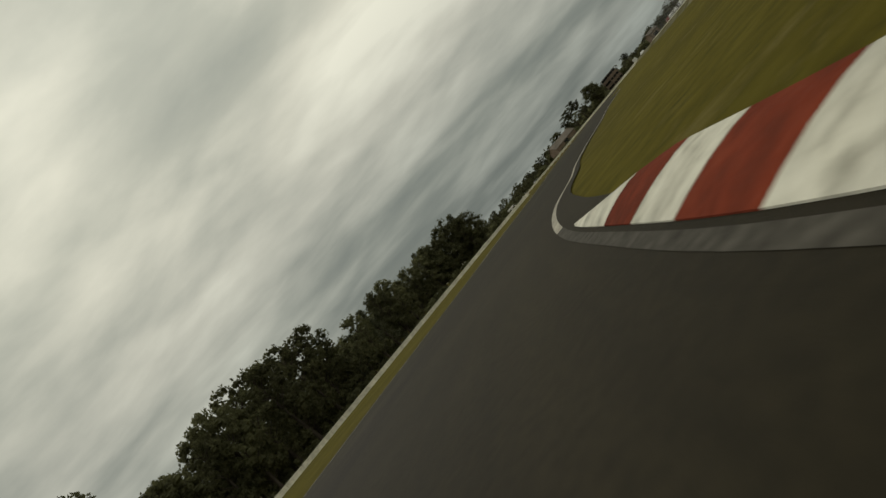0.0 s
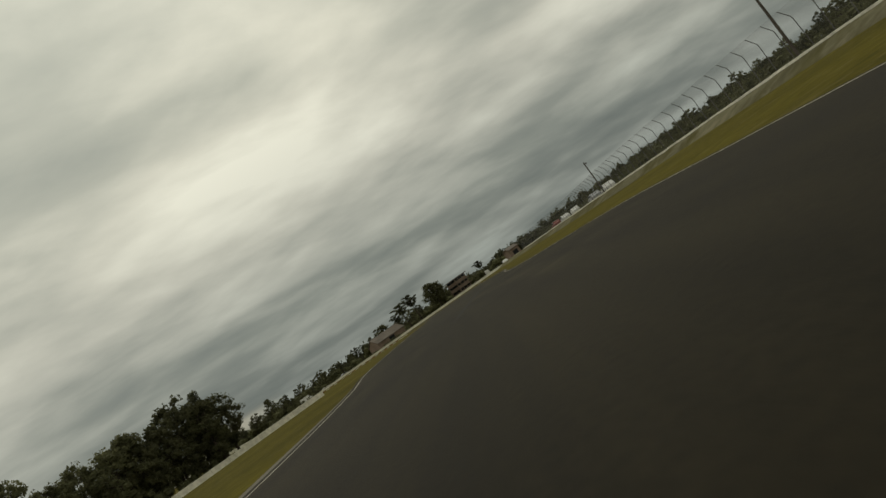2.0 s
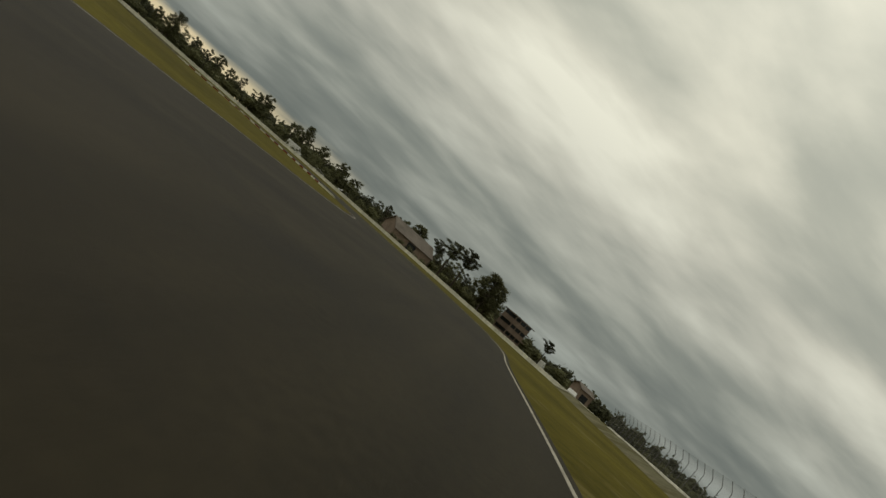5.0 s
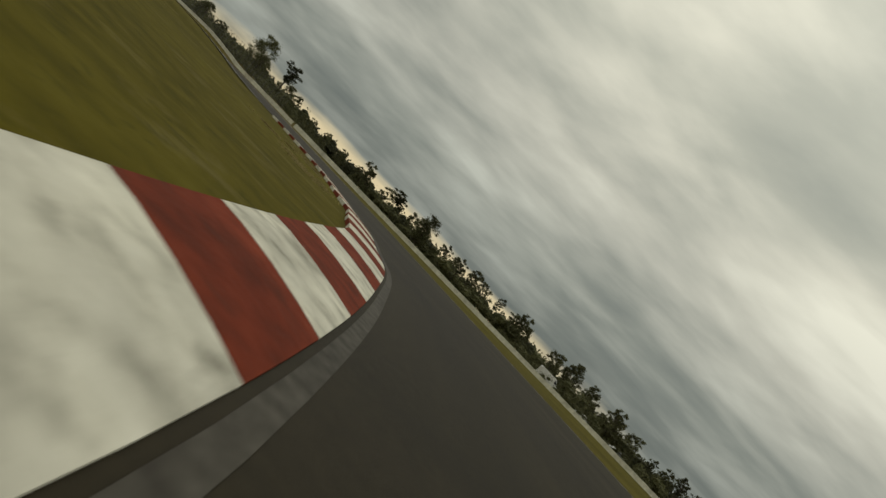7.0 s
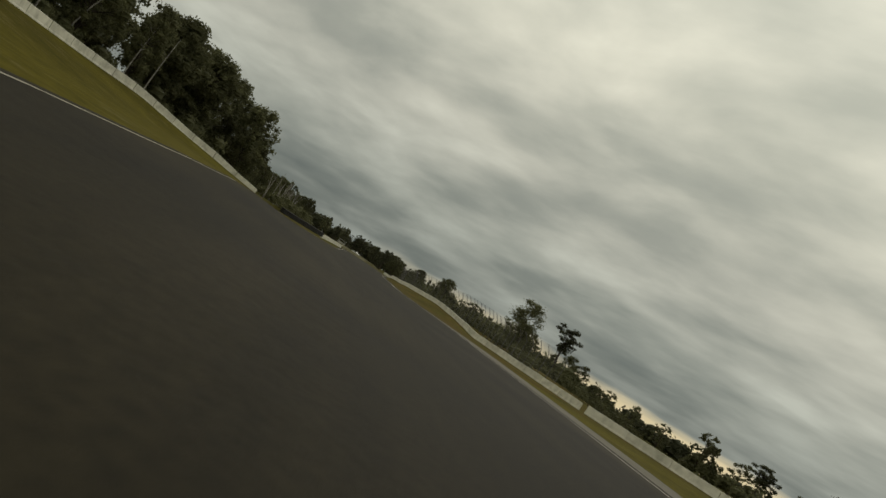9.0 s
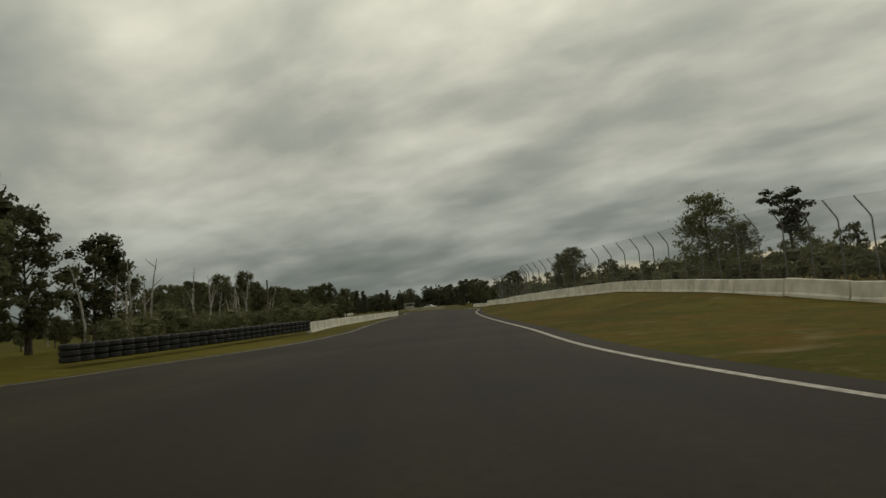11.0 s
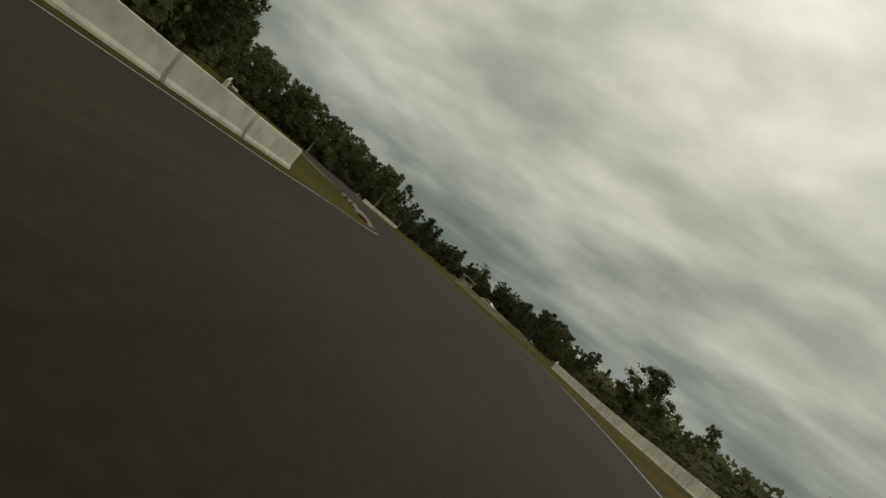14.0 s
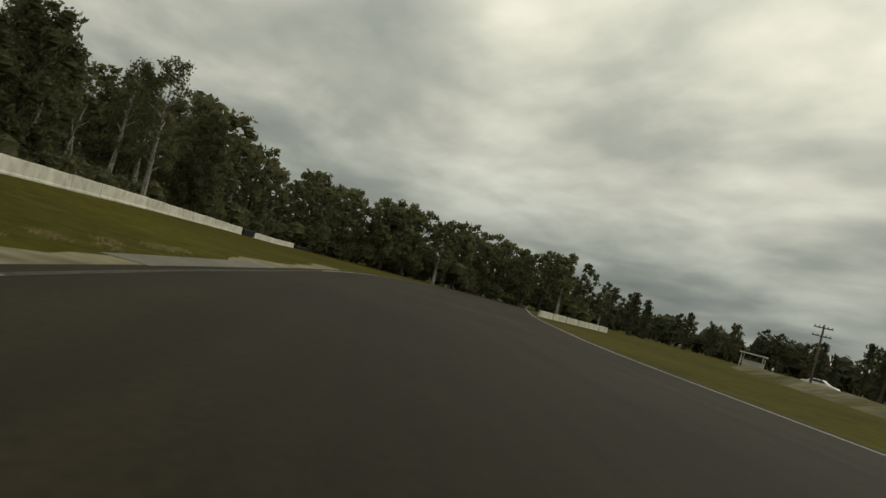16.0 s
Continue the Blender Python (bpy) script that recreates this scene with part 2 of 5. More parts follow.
# ---- materials ----
def material(name, stops, scale=4.0, detail=6.0, rough=0.9, stain=0.25, stain_scale=0.35, bump=0.3, metal=0.0, bump_scale=None, jitter=0.0, spec=0.3):
    """Two scales of procedural colour over object-space metres, with fine relief."""
    m = bpy.data.materials.new(name)
    m.use_nodes = True
    n, l = m.node_tree.nodes, m.node_tree.links
    b = n["Principled BSDF"]
    geo = n.new("ShaderNodeNewGeometry")
    fine = n.new("ShaderNodeTexNoise")
    fine.inputs["Scale"].default_value, fine.inputs["Detail"].default_value = scale, detail
    coarse = n.new("ShaderNodeTexNoise")
    coarse.inputs["Scale"].default_value, coarse.inputs["Detail"].default_value = stain_scale, 4
    for t in (fine, coarse):
        l.new(geo.outputs["Position"], t.inputs["Vector"])
    ramp = n.new("ShaderNodeValToRGB")
    while len(ramp.color_ramp.elements) < len(stops):
        ramp.color_ramp.elements.new(0.5)
    for e, (p, col) in zip(ramp.color_ramp.elements, stops):
        e.position, e.color = p, (*col, 1)
    l.new(fine.outputs["Fac"], ramp.inputs[0])
    shade = n.new("ShaderNodeMapRange")
    shade.inputs["From Min"].default_value, shade.inputs["From Max"].default_value = 0.3, 0.7
    shade.inputs["To Min"].default_value, shade.inputs["To Max"].default_value = 1 - stain, 1 + stain
    l.new(coarse.outputs["Fac"], shade.inputs["Value"])
    mul = n.new("ShaderNodeVectorMath")
    mul.operation = "SCALE"
    l.new(ramp.outputs[0], mul.inputs[0])
    l.new(shade.outputs[0], mul.inputs["Scale"])
    out = mul.outputs[0]
    if jitter:
        info = n.new("ShaderNodeObjectInfo")
        jr = n.new("ShaderNodeMapRange")
        jr.inputs["To Min"].default_value, jr.inputs["To Max"].default_value = 1 - jitter, 1 + jitter
        l.new(info.outputs["Random"], jr.inputs["Value"])
        mul2 = n.new("ShaderNodeVectorMath")
        mul2.operation = "SCALE"
        l.new(out, mul2.inputs[0])
        l.new(jr.outputs[0], mul2.inputs["Scale"])
        out = mul2.outputs[0]
    l.new(out, b.inputs["Base Color"])
    b.inputs["Roughness"].default_value, b.inputs["Metallic"].default_value = rough, metal
    b.inputs["Specular IOR Level"].default_value = spec
    if bump:
        relief = n.new("ShaderNodeTexNoise")
        relief.inputs["Scale"].default_value, relief.inputs["Detail"].default_value = bump_scale or scale * 4, 4
        l.new(geo.outputs["Position"], relief.inputs["Vector"])
        bp = n.new("ShaderNodeBump")
        bp.inputs["Strength"].default_value, bp.inputs["Distance"].default_value = bump, 0.02
        l.new(relief.outputs["Fac"], bp.inputs["Height"])
        l.new(bp.outputs[0], b.inputs["Normal"])
    return m


def patches(m, colour, scale, lo, hi, most):
    """Ragged dry patches of another colour, scattered by coarse noise."""
    n, l = m.node_tree.nodes, m.node_tree.links
    b = n["Principled BSDF"]
    src = b.inputs["Base Color"].links[0].from_socket
    geo, tex = n.new("ShaderNodeNewGeometry"), n.new("ShaderNodeTexNoise")
    tex.inputs["Scale"].default_value, tex.inputs["Detail"].default_value, tex.inputs["Roughness"].default_value, tex.inputs["Distortion"].default_value = scale, 9, 0.62, 0.6
    l.new(geo.outputs["Position"], tex.inputs["Vector"])
    fac = n.new("ShaderNodeMapRange")
    fac.inputs["From Min"].default_value, fac.inputs["From Max"].default_value, fac.inputs["To Max"].default_value = lo, hi, most
    l.new(tex.outputs["Fac"], fac.inputs["Value"])
    mix = n.new("ShaderNodeMix")
    mix.data_type = "RGBA"
    l.new(fac.outputs[0], mix.inputs[0])
    l.new(src, mix.inputs[6])
    mix.inputs[7].default_value = (*colour, 1)
    l.new(mix.outputs[2], b.inputs["Base Color"])


ASPHALT = material("asphalt", [(0.3, (0.0150, 0.0122, 0.0060)), (0.7, (0.0252, 0.0204, 0.0103))], 9, 8, 0.85, 0.25, 0.12, 0.25, bump_scale=60, spec=0.13)
patches(ASPHALT, (0.038, 0.0305, 0.018), 0.09, 0.52, 0.68, 0.55)
patches(ASPHALT, (0.012, 0.0102, 0.0075), 0.22, 0.55, 0.72, 0.5)


def streaks(m, scale, lo, hi):
    """Long bands of wear that follow the road: its map runs in metres across and along."""
    n, l = m.node_tree.nodes, m.node_tree.links
    b = n["Principled BSDF"]
    src = b.inputs["Base Color"].links[0].from_socket
    uv, place, tex, rng, mul = n.new("ShaderNodeUVMap"), n.new("ShaderNodeMapping"), n.new("ShaderNodeTexNoise"), n.new("ShaderNodeMapRange"), n.new("ShaderNodeVectorMath")
    place.inputs["Scale"].default_value = (*scale, 1)
    tex.inputs["Scale"].default_value, tex.inputs["Detail"].default_value, tex.inputs["Roughness"].default_value = 1.0, 5, 0.55
    rng.inputs["From Min"].default_value, rng.inputs["From Max"].default_value = 0.3, 0.7
    rng.inputs["To Min"].default_value, rng.inputs["To Max"].default_value = lo, hi
    mul.operation = "SCALE"
    l.new(uv.outputs[0], place.inputs[0])
    l.new(place.outputs[0], tex.inputs["Vector"])
    l.new(tex.outputs["Fac"], rng.inputs["Value"])
    l.new(src, mul.inputs[0])
    l.new(rng.outputs[0], mul.inputs["Scale"])
    l.new(mul.outputs[0], b.inputs["Base Color"])


streaks(ASPHALT, (1.1, 0.02), 0.74, 1.26)
streaks(ASPHALT, (0.3, 0.008), 0.8, 1.2)
RUNOFF = material("worn_pale_asphalt", [(0.3, (0.12, 0.11, 0.085)), (0.7, (0.16, 0.145, 0.115))], 5, 8, 0.9, 0.2, 0.3)
GRASS = material("mown_grass", [(0.25, (0.062, 0.053, 0.005)), (0.5, (0.088, 0.074, 0.007)), (0.75, (0.112, 0.095, 0.012))], 1.6, 9, 1.0, 0.25, 0.07, 0.25, bump_scale=20, spec=0.05)


def greener(m, tint):
    """The lusher grass of the western half: its colour drifts over some forty metres."""
    n, l = m.node_tree.nodes, m.node_tree.links
    b = n["Principled BSDF"]
    src = b.inputs["Base Color"].links[0].from_socket
    geo, sep_xyz = n.new("ShaderNodeNewGeometry"), n.new("ShaderNodeSeparateXYZ")
    l.new(geo.outputs["Position"], sep_xyz.inputs[0])
    drift = n.new("ShaderNodeMapRange")
    drift.inputs["From Min"].default_value, drift.inputs["From Max"].default_value = -40, -85
    l.new(sep_xyz.outputs[0], drift.inputs["Value"])
    mix = n.new("ShaderNodeMix")
    mix.data_type, mix.blend_type = "RGBA", "MULTIPLY"
    l.new(drift.outputs[0], mix.inputs[0])
    l.new(src, mix.inputs[6])
    mix.inputs[7].default_value = (*tint, 1)
    l.new(mix.outputs[2], b.inputs["Base Color"])


patches(GRASS, (0.15, 0.125, 0.042), 0.55, 0.56, 0.70, 0.7)
patches(GRASS, (0.040, 0.037, 0.006), 0.9, 0.55, 0.72, 0.6)
patches(GRASS, (0.034, 0.033, 0.006), 3.1, 0.55, 0.70, 0.5)
greener(GRASS, (0.66, 0.72, 0.5))
DRY_GRASS = material("dry_patchy_grass", [(0.25, (0.045, 0.042, 0.005)), (0.5, (0.072, 0.063, 0.008)), (0.75, (0.10, 0.082, 0.013))], 1.1, 9, 1.0, 0.3, 0.12, 0.3, bump_scale=20, spec=0.05)
patches(DRY_GRASS, (0.052, 0.054, 0.006), 0.16, 0.46, 0.62, 0.8)
patches(DRY_GRASS, (0.112, 0.064, 0.010), 0.3, 0.44, 0.62, 0.75)
patches(DRY_GRASS, (0.17, 0.135, 0.07), 0.5, 0.60, 0.72, 0.75)
patches(DRY_GRASS, (0.15, 0.115, 0.05), 2.4, 0.56, 0.68, 0.55)
patches(DRY_GRASS, (0.030, 0.028, 0.006), 3.3, 0.54, 0.68, 0.6)
WHITE_LINE = material("worn_white_line_paint", [(0.3, (0.16, 0.148, 0.118)), (0.5, (0.34, 0.316, 0.258)), (0.7, (0.47, 0.44, 0.365))], 7, 8, 0.7, 0.15, 0.5, 0.2)
KERB_WHITE = material("white_kerb_paint", [(0.28, (0.35, 0.34, 0.285)), (0.45, (0.56, 0.545, 0.465)), (0.75, (0.71, 0.695, 0.605))], 4, 10, 0.85, 0.2, 1.4, 0.5, spec=0.1)
# the last kerb has its own white and red, both in darker tones
KERB_GREY_WHITE = material("grey_white_kerb_paint", [(0.28, (0.22, 0.21, 0.18)), (0.45, (0.36, 0.35, 0.30)), (0.75, (0.48, 0.47, 0.41))], 4, 10, 0.9, 0.25, 1.4, 0.5, spec=0.1)
patches(KERB_GREY_WHITE, (0.14, 0.13, 0.11), 1.8, 0.54, 0.72, 0.7)
patches(KERB_WHITE, (0.16, 0.15, 0.12), 1.6, 0.56, 0.74, 0.7)
KERB_RED = material("red_kerb_paint", [(0.25, (0.10, 0.022, 0.011)), (0.55, (0.165, 0.030, 0.013)), (0.8, (0.21, 0.044, 0.02))], 4, 10, 0.9, 0.2, 1.2, 0.5, spec=0.06)
KERB_DARK_RED = material("dark_red_kerb_paint", [(0.25, (0.05, 0.019, 0.012)), (0.55, (0.082, 0.026, 0.015)), (0.8, (0.112, 0.038, 0.022))], 4, 10, 0.9, 0.25, 1.2, 0.5, spec=0.06)
patches(KERB_DARK_RED, (0.04, 0.022, 0.015), 1.5, 0.52, 0.74, 0.7)
patches(KERB_RED, (0.06, 0.026, 0.016), 1.5, 0.56, 0.76, 0.7)
CONCRETE = material("painted_white_concrete", [(0.25, (0.44, 0.43, 0.35)), (0.55, (0.64, 0.62, 0.52)), (0.8, (0.70, 0.68, 0.58))], 1.8, 8, 0.85, 0.12, 0.5, 0.2, jitter=0.07)
patches(CONCRETE, (0.30, 0.285, 0.22), 0.8, 0.56, 0.72, 0.5)
RUBBER = material("black_tyre_rubber", [(0.3, (0.012, 0.012, 0.012)), (0.7, (0.03, 0.029, 0.027))], 6, 6, 0.75, 0.3, 0.8, 0.3)
STEEL = material("weathered_galvanised_steel", [(0.3, (0.10, 0.095, 0.09)), (0.7, (0.17, 0.165, 0.155))], 6, 6, 0.6, 0.2, 0.6, 0, metal=0.3)
TIMBER = material("grey_weathered_timber", [(0.3, (0.07, 0.06, 0.05)), (0.7, (0.12, 0.105, 0.09))], 5, 6, 0.9, 0.2, 0.6, 0.2)
BARK = material("dark_bark", [(0.3, (0.035, 0.028, 0.02)), (0.7, (0.08, 0.066, 0.05))], 6, 6, 0.95, 0.25, 0.8, 0.5)
PALE_BARK = material("pale_birch_bark", [(0.35, (0.16, 0.15, 0.13)), (0.6, (0.36, 0.34, 0.30))], 5, 6, 0.9, 0.2, 0.8, 0.3)
LEAF = material("dark_broad_leaves", [(0.3, (0.078, 0.081, 0.042)), (0.7, (0.138, 0.138, 0.068))], 1.3, 4, 0.8, 0.3, 0.15, 0, jitter=0.25, spec=0.2)
PINE = material("dark_pine_needles", [(0.3, (0.058, 0.061, 0.038)), (0.7, (0.104, 0.107, 0.062))], 1.3, 4, 0.85, 0.3, 0.15, 0, jitter=0.25, spec=0.2)


def let_light_through(m, share):
    """Thin leaves: part of the light passes to the other side."""
    n, l = m.node_tree.nodes, m.node_tree.links
    b = n["Principled BSDF"]
    thin, both = n.new("ShaderNodeBsdfTranslucent"), n.new("ShaderNodeMixShader")
    l.new(b.inputs["Base Color"].links[0].from_socket, thin.inputs["Color"])
    both.inputs[0].default_value = share
    l.new(b.outputs[0], both.inputs[1])
    l.new(thin.outputs[0], both.inputs[2])
    l.new(both.outputs[0], n["Material Output"].inputs[0])


def mottle(m, spread):
    """Leaf by leaf variation of tone."""
    n, l = m.node_tree.nodes, m.node_tree.links
    b = n["Principled BSDF"]
    src = b.inputs["Base Color"].links[0].from_socket
    geo, rng, mul = n.new("ShaderNodeNewGeometry"), n.new("ShaderNodeMapRange"), n.new("ShaderNodeVectorMath")
    rng.inputs["To Min"].default_value, rng.inputs["To Max"].default_value = 1 - spread, 1 + spread
    l.new(geo.outputs["Random Per Island"], rng.inputs["Value"])
    mul.operation = "SCALE"
    l.new(src, mul.inputs[0])
    l.new(rng.outputs[0], mul.inputs["Scale"])
    l.new(mul.outputs[0], b.inputs["Base Color"])


for m in (LEAF, PINE):
    mottle(m, 0.22)
    let_light_through(m, 0.45)


# ---- shapes ----
def part(name, bm, mat, parent=None, label=""):
    me = bpy.data.meshes.new(name)
    bm.to_mesh(me)
    bm.free()
    me.materials.append(mat)
    ob = new(name, me)
    if parent is not None:
        ob.parent = parent
    if label:
        ob["label"] = label
    return ob


def box(bm, x0, y0, z0, x1, y1, z1, m=None):
    vs = [bm.verts.new((x, y, z)) for z in (z0, z1) for x, y in ((x0, y0), (x1, y0), (x1, y1), (x0, y1))]
    for f in ((3, 2, 1, 0), (4, 5, 6, 7), (0, 1, 5, 4), (1, 2, 6, 5), (2, 3, 7, 6), (3, 0, 4, 7)):
        bm.faces.new([vs[i] for i in f])
    if m is not None:
        bmesh.ops.transform(bm, matrix=m, verts=vs)
    return vs


def tube(bm, points, radii, sides=6):
    rings = []
    for i, p in enumerate(points):
        p = Vector(p)
        d = Vector(points[min(i + 1, len(points) - 1)]) - Vector(points[max(i - 1, 0)])
        q = d.to_track_quat("Z", "Y")
        rings.append([bm.verts.new(p + q @ Vector((math.cos(a) * radii[i], math.sin(a) * radii[i], 0))) for a in (2 * math.pi * k / sides for k in range(sides))])
    for a, b in zip(rings, rings[1:]):
        for k in range(sides):
            bm.faces.new((a[k], a[(k + 1) % sides], b[(k + 1) % sides], b[k]))
    bm.faces.new(rings[0][::-1])
    bm.faces.new(rings[-1])


def spline(ctrl, step=1.0):
    """Points about every step metres along a smooth line through ctrl."""
    c = np.array(ctrl, float)
    h = np.hypot(*np.diff(c, axis=0).T)
    chord = np.diff(c, axis=0) / h[:, None]
    slope = np.concatenate([chord[:1], (chord[:-1] * h[1:, None] + chord[1:] * h[:-1, None]) / (h[:-1] + h[1:])[:, None], chord[-1:]])
    fine = []
    for i in range(len(h)):
        for s in np.linspace(0, 1, 24, endpoint=False):
            fine.append((2 * s ** 3 - 3 * s * s + 1) * c[i] + (s ** 3 - 2 * s * s + s) * h[i] * slope[i] + (3 * s * s - 2 * s ** 3) * c[i + 1] + (s ** 3 - s * s) * h[i] * slope[i + 1])
    fine.append(c[-1])
    fine = np.array(fine)
    length = np.concatenate([[0], np.cumsum(np.hypot(*np.diff(fine, axis=0).T))])
    want = np.linspace(0, length[-1], max(2, int(length[-1] / step) + 1))
    return np.stack([np.interp(want, length, fine[:, i]) for i in (0, 1)], 1)


def normals(line):
    """Unit vectors to the right of a line of points."""
    d = np.gradient(line, axis=0)
    d /= np.hypot(d[:, 0], d[:, 1])[:, None]
    return np.stack([d[:, 1], -d[:, 0]], 1)


def shifted(line, off):
    return line + normals(line) * np.asarray(off)[..., None] if np.ndim(off) else line + normals(line) * off


def nearest(line, x, y):
    return int(np.argmin((line[:, 0] - x) ** 2 + (line[:, 1] - y) ** 2))


def sheet(name, columns, z, mat, parent=None, label=""):
    """A strip of ground between lines of equally many points, left to right."""
    n = len(columns[0])
    verts = [(p[0], p[1], z) for col in columns for p in col]
    faces = [(c * n + i, (c + 1) * n + i, (c + 1) * n + i + 1, c * n + i + 1) for c in range(len(columns) - 1) for i in range(n - 1)]
    me = bpy.data.meshes.new(name)
    me.from_pydata(verts, [], faces)
    me.materials.append(mat)
    ob = new(name, me)
    if parent is not None:
        ob.parent = parent
    if label:
        ob["label"] = label
    return ob


# ---- the track ----
LEFT = [(6, -65.6), (-8, -33), (-12, 0), (-10, 14), (-5.5, 29), (2, 46.6), (7.5, 62), (13.5, 75.5), (19, 91), (24, 109), (30, 125.4),
        (46.8, 166.5), (54.5, 183), (59.8, 195), (62.7, 205), (63.55, 212.5), (63.3, 217), (62.75, 220.9), (62.03, 224.7), (61.5, 226.8), (60.1, 231.6), (58.15, 237.2), (57.15, 239.3), (56.3, 241.2), (55.05, 243.9), (53.2, 246.7), (51.2, 249.9), (48.7, 253.4), (47.0, 255.5), (45.0, 257.5), (43.1, 259.45), (41.0, 261.4), (37.6, 264.0), (34.3, 266.4), (30, 269.9), (23.2, 275.5), (11.3, 284.6),
        (-0.7, 292.6), (-13.7, 300.8), (-24.2, 309.2), (-30.9, 317.2), (-35.7, 325.2), (-42.7, 332.2), (-51.2, 338.9), (-63.45, 348.5), (-68.4, 352.55), (-78.7, 360.85), (-86.15, 366.5), (-93.6, 372.8), (-97.5, 376.4), (-101.5, 379.6), (-104.2, 382.1), (-107, 384.2), (-111.4, 386.2), (-114.35, 387.55), (-119.1, 389.45), (-124.2, 390.9), (-128.7, 391.85), (-133.3, 392.75), (-137.7, 393.8), (-147.3, 396.0), (-151.2, 396.9), (-159.4, 399.0), (-172.1, 402.3), (-183.7, 405.7),
        (-235.7, 426.2), (-335.7, 470.2)]
RIGHT = [(17, -59), (4.9, -30), (0.72, 0), (0.83, 2.6), (1.1, 5.4), (1.5, 8.8), (2.1, 12.2), (3.25, 16.6), (4.8, 20.4), (6.1, 24.4), (8.6, 31), (14.2, 44), (19.9, 58.4), (26.4, 73.2), (32.5, 87), (36, 100), (39.6, 112.6), (44.9, 125.6), (53.4, 143), (60.6, 161.4),
         (68.2, 183.6), (74, 200), (77, 216), (74.5, 234), (66, 254), (52, 270), (37.9, 283.3), (27, 290.6), (22.1, 294.5), (11.3, 302.4), (-1, 311.5), (-20.1, 323.6), (-28.2, 330.3), (-36.7, 337.15), (-49.6, 347.75), (-67.7, 363.4), (-85.0, 379.4), (-97.7, 390.2),
         (-112.7, 400.2), (-129.7, 406.2), (-151.7, 410.2), (-163.7, 412.8), (-182.7, 419.2), (-235.7, 441.2), (-335.7, 486.2)]
left = spline(LEFT, 1.0)
right_line = spline(RIGHT, 0.5)
match = np.maximum.accumulate([float(nearest(right_line, *p)) for p in left])
match = np.convolve(np.pad(match, 12, "edge"), np.ones(25) / 25, "valid")


def opposite(line):
    """Points of a line of the right side, one for each of the left edge's."""
    return np.stack([np.interp(match, np.arange(len(line)), line[:, i]) for i in (0, 1)], 1)


right = opposite(right_line)

ground_me = bpy.data.meshes.new("ground")
steps = [-2500, -900, -400, *range(-300, 601, 60), 800, 1400, 3000]
ground_me.from_pydata([(x, y, -0.03) for y in steps for x in steps], [],
                      [(j * len(steps) + i, j * len(steps) + i + 1, (j + 1) * len(steps) + i + 1, (j + 1) * len(steps) + i) for j in range(len(steps) - 1) for i in range(len(steps) - 1)])
ground_me.materials.append(GRASS)
ground = tagged(new("ground", ground_me), "yellow-green mown grass field round the race track", "grass", kind="structure")

def between(f):
    return left + (right - left) * f


road = sheet("road", [shifted(left, -0.36), *(between(f) for f in (0, 0.2, 0.4, 0.6, 0.8, 1.0)), opposite(shifted(right_line, np.interp(right_line[:, 1], (12, 26, 180, 260), (0.6, 0.2, 0.2, 0.6))))], 0.0, ASPHALT)
# the exit of the long left-hand bend falls away from its inner edge
def camber(x, y):
    return float(np.interp(x, (-31, -24, -14, 4, 14, 22, 28, 34), (0, 0.2, 0.5, 0.65, 0.55, 0.35, 0.1, 0))) if 258 < y < 322 else 0.0


for k, share in enumerate((1, 1, 0.5)):
    for i, p in enumerate(left):
        road.data.vertices[k * len(left) + i].co.z += share * camber(*p)
chart = road.data.uv_layers.new(name="along")
across = [-0.36, *(12.5 * f for f in (0, 0.2, 0.4, 0.6, 0.8, 1.0)), 13.1]
for loop in road.data.loops:
    col, i = divmod(loop.vertex_index, len(left))
    chart.data[loop.index].uv = (across[col], float(i))
tagged(road, "dark worn asphalt race track", "road", kind="structure")
SKID = material("rubber_on_asphalt", [(0.3, (0.009, 0.0078, 0.006)), (0.7, (0.016, 0.0135, 0.009))], 3, 8, 0.8, 0.3, 0.4, 0.1, spec=0.13)


def skid(ctrl, width, label):
    """A dark line of rubber or sealed joint lying on the asphalt, a little wavy and of uneven width."""
    line = spline(ctrl, 0.6)
    rnd = random.Random(len(line))
    wob = np.convolve([rnd.uniform(-1, 1) for _ in range(len(line) + 6)], np.ones(7) / 7, "valid")
    half = width * 0.5 * (1 + 0.5 * wob) * np.clip(np.minimum(np.arange(len(line)), np.arange(len(line))[::-1]) / 6, 0.08, 1)
    return tagged(sheet("skid_mark", [shifted(line + wob[:, None] * 0.05, -half), shifted(line + wob[:, None] * 0.05, half)], 0.003, SKID), label, "road marking", kind="structure")


skid([(25.2, 95.6), (26.04, 97.74), (27.51, 100.67), (29.36, 104.7), (31.2, 109), (35.2, 119)], 0.11, "thin dark sealed joint across the asphalt")
skid([(23.5, 88), (25.4, 92), (27.4, 96.2), (29.3, 100.2), (31.2, 104), (36, 114), (40, 122)], 0.32, "broad dark rubber track on the asphalt")
skid([(3.7, 31.4), (4.68, 34.3), (6.15, 38), (10.0, 47.6), (13.2, 56)], 0.34, "broad dark rubber track on the asphalt")
skid([(36.6, 264.9), (35.3, 266.1), (34.2, 267.4), (32.3, 269.1), (29.4, 271.6)], 0.1, "thin dark sealed joint across the asphalt")
WORN_LINE = material("rubbered_in_line_paint", [(0.3, (0.036, 0.032, 0.026)), (0.5, (0.062, 0.057, 0.047)), (0.7, (0.095, 0.088, 0.074))], 7, 8, 0.8, 0.15, 0.5, 0.2, spec=0.1)
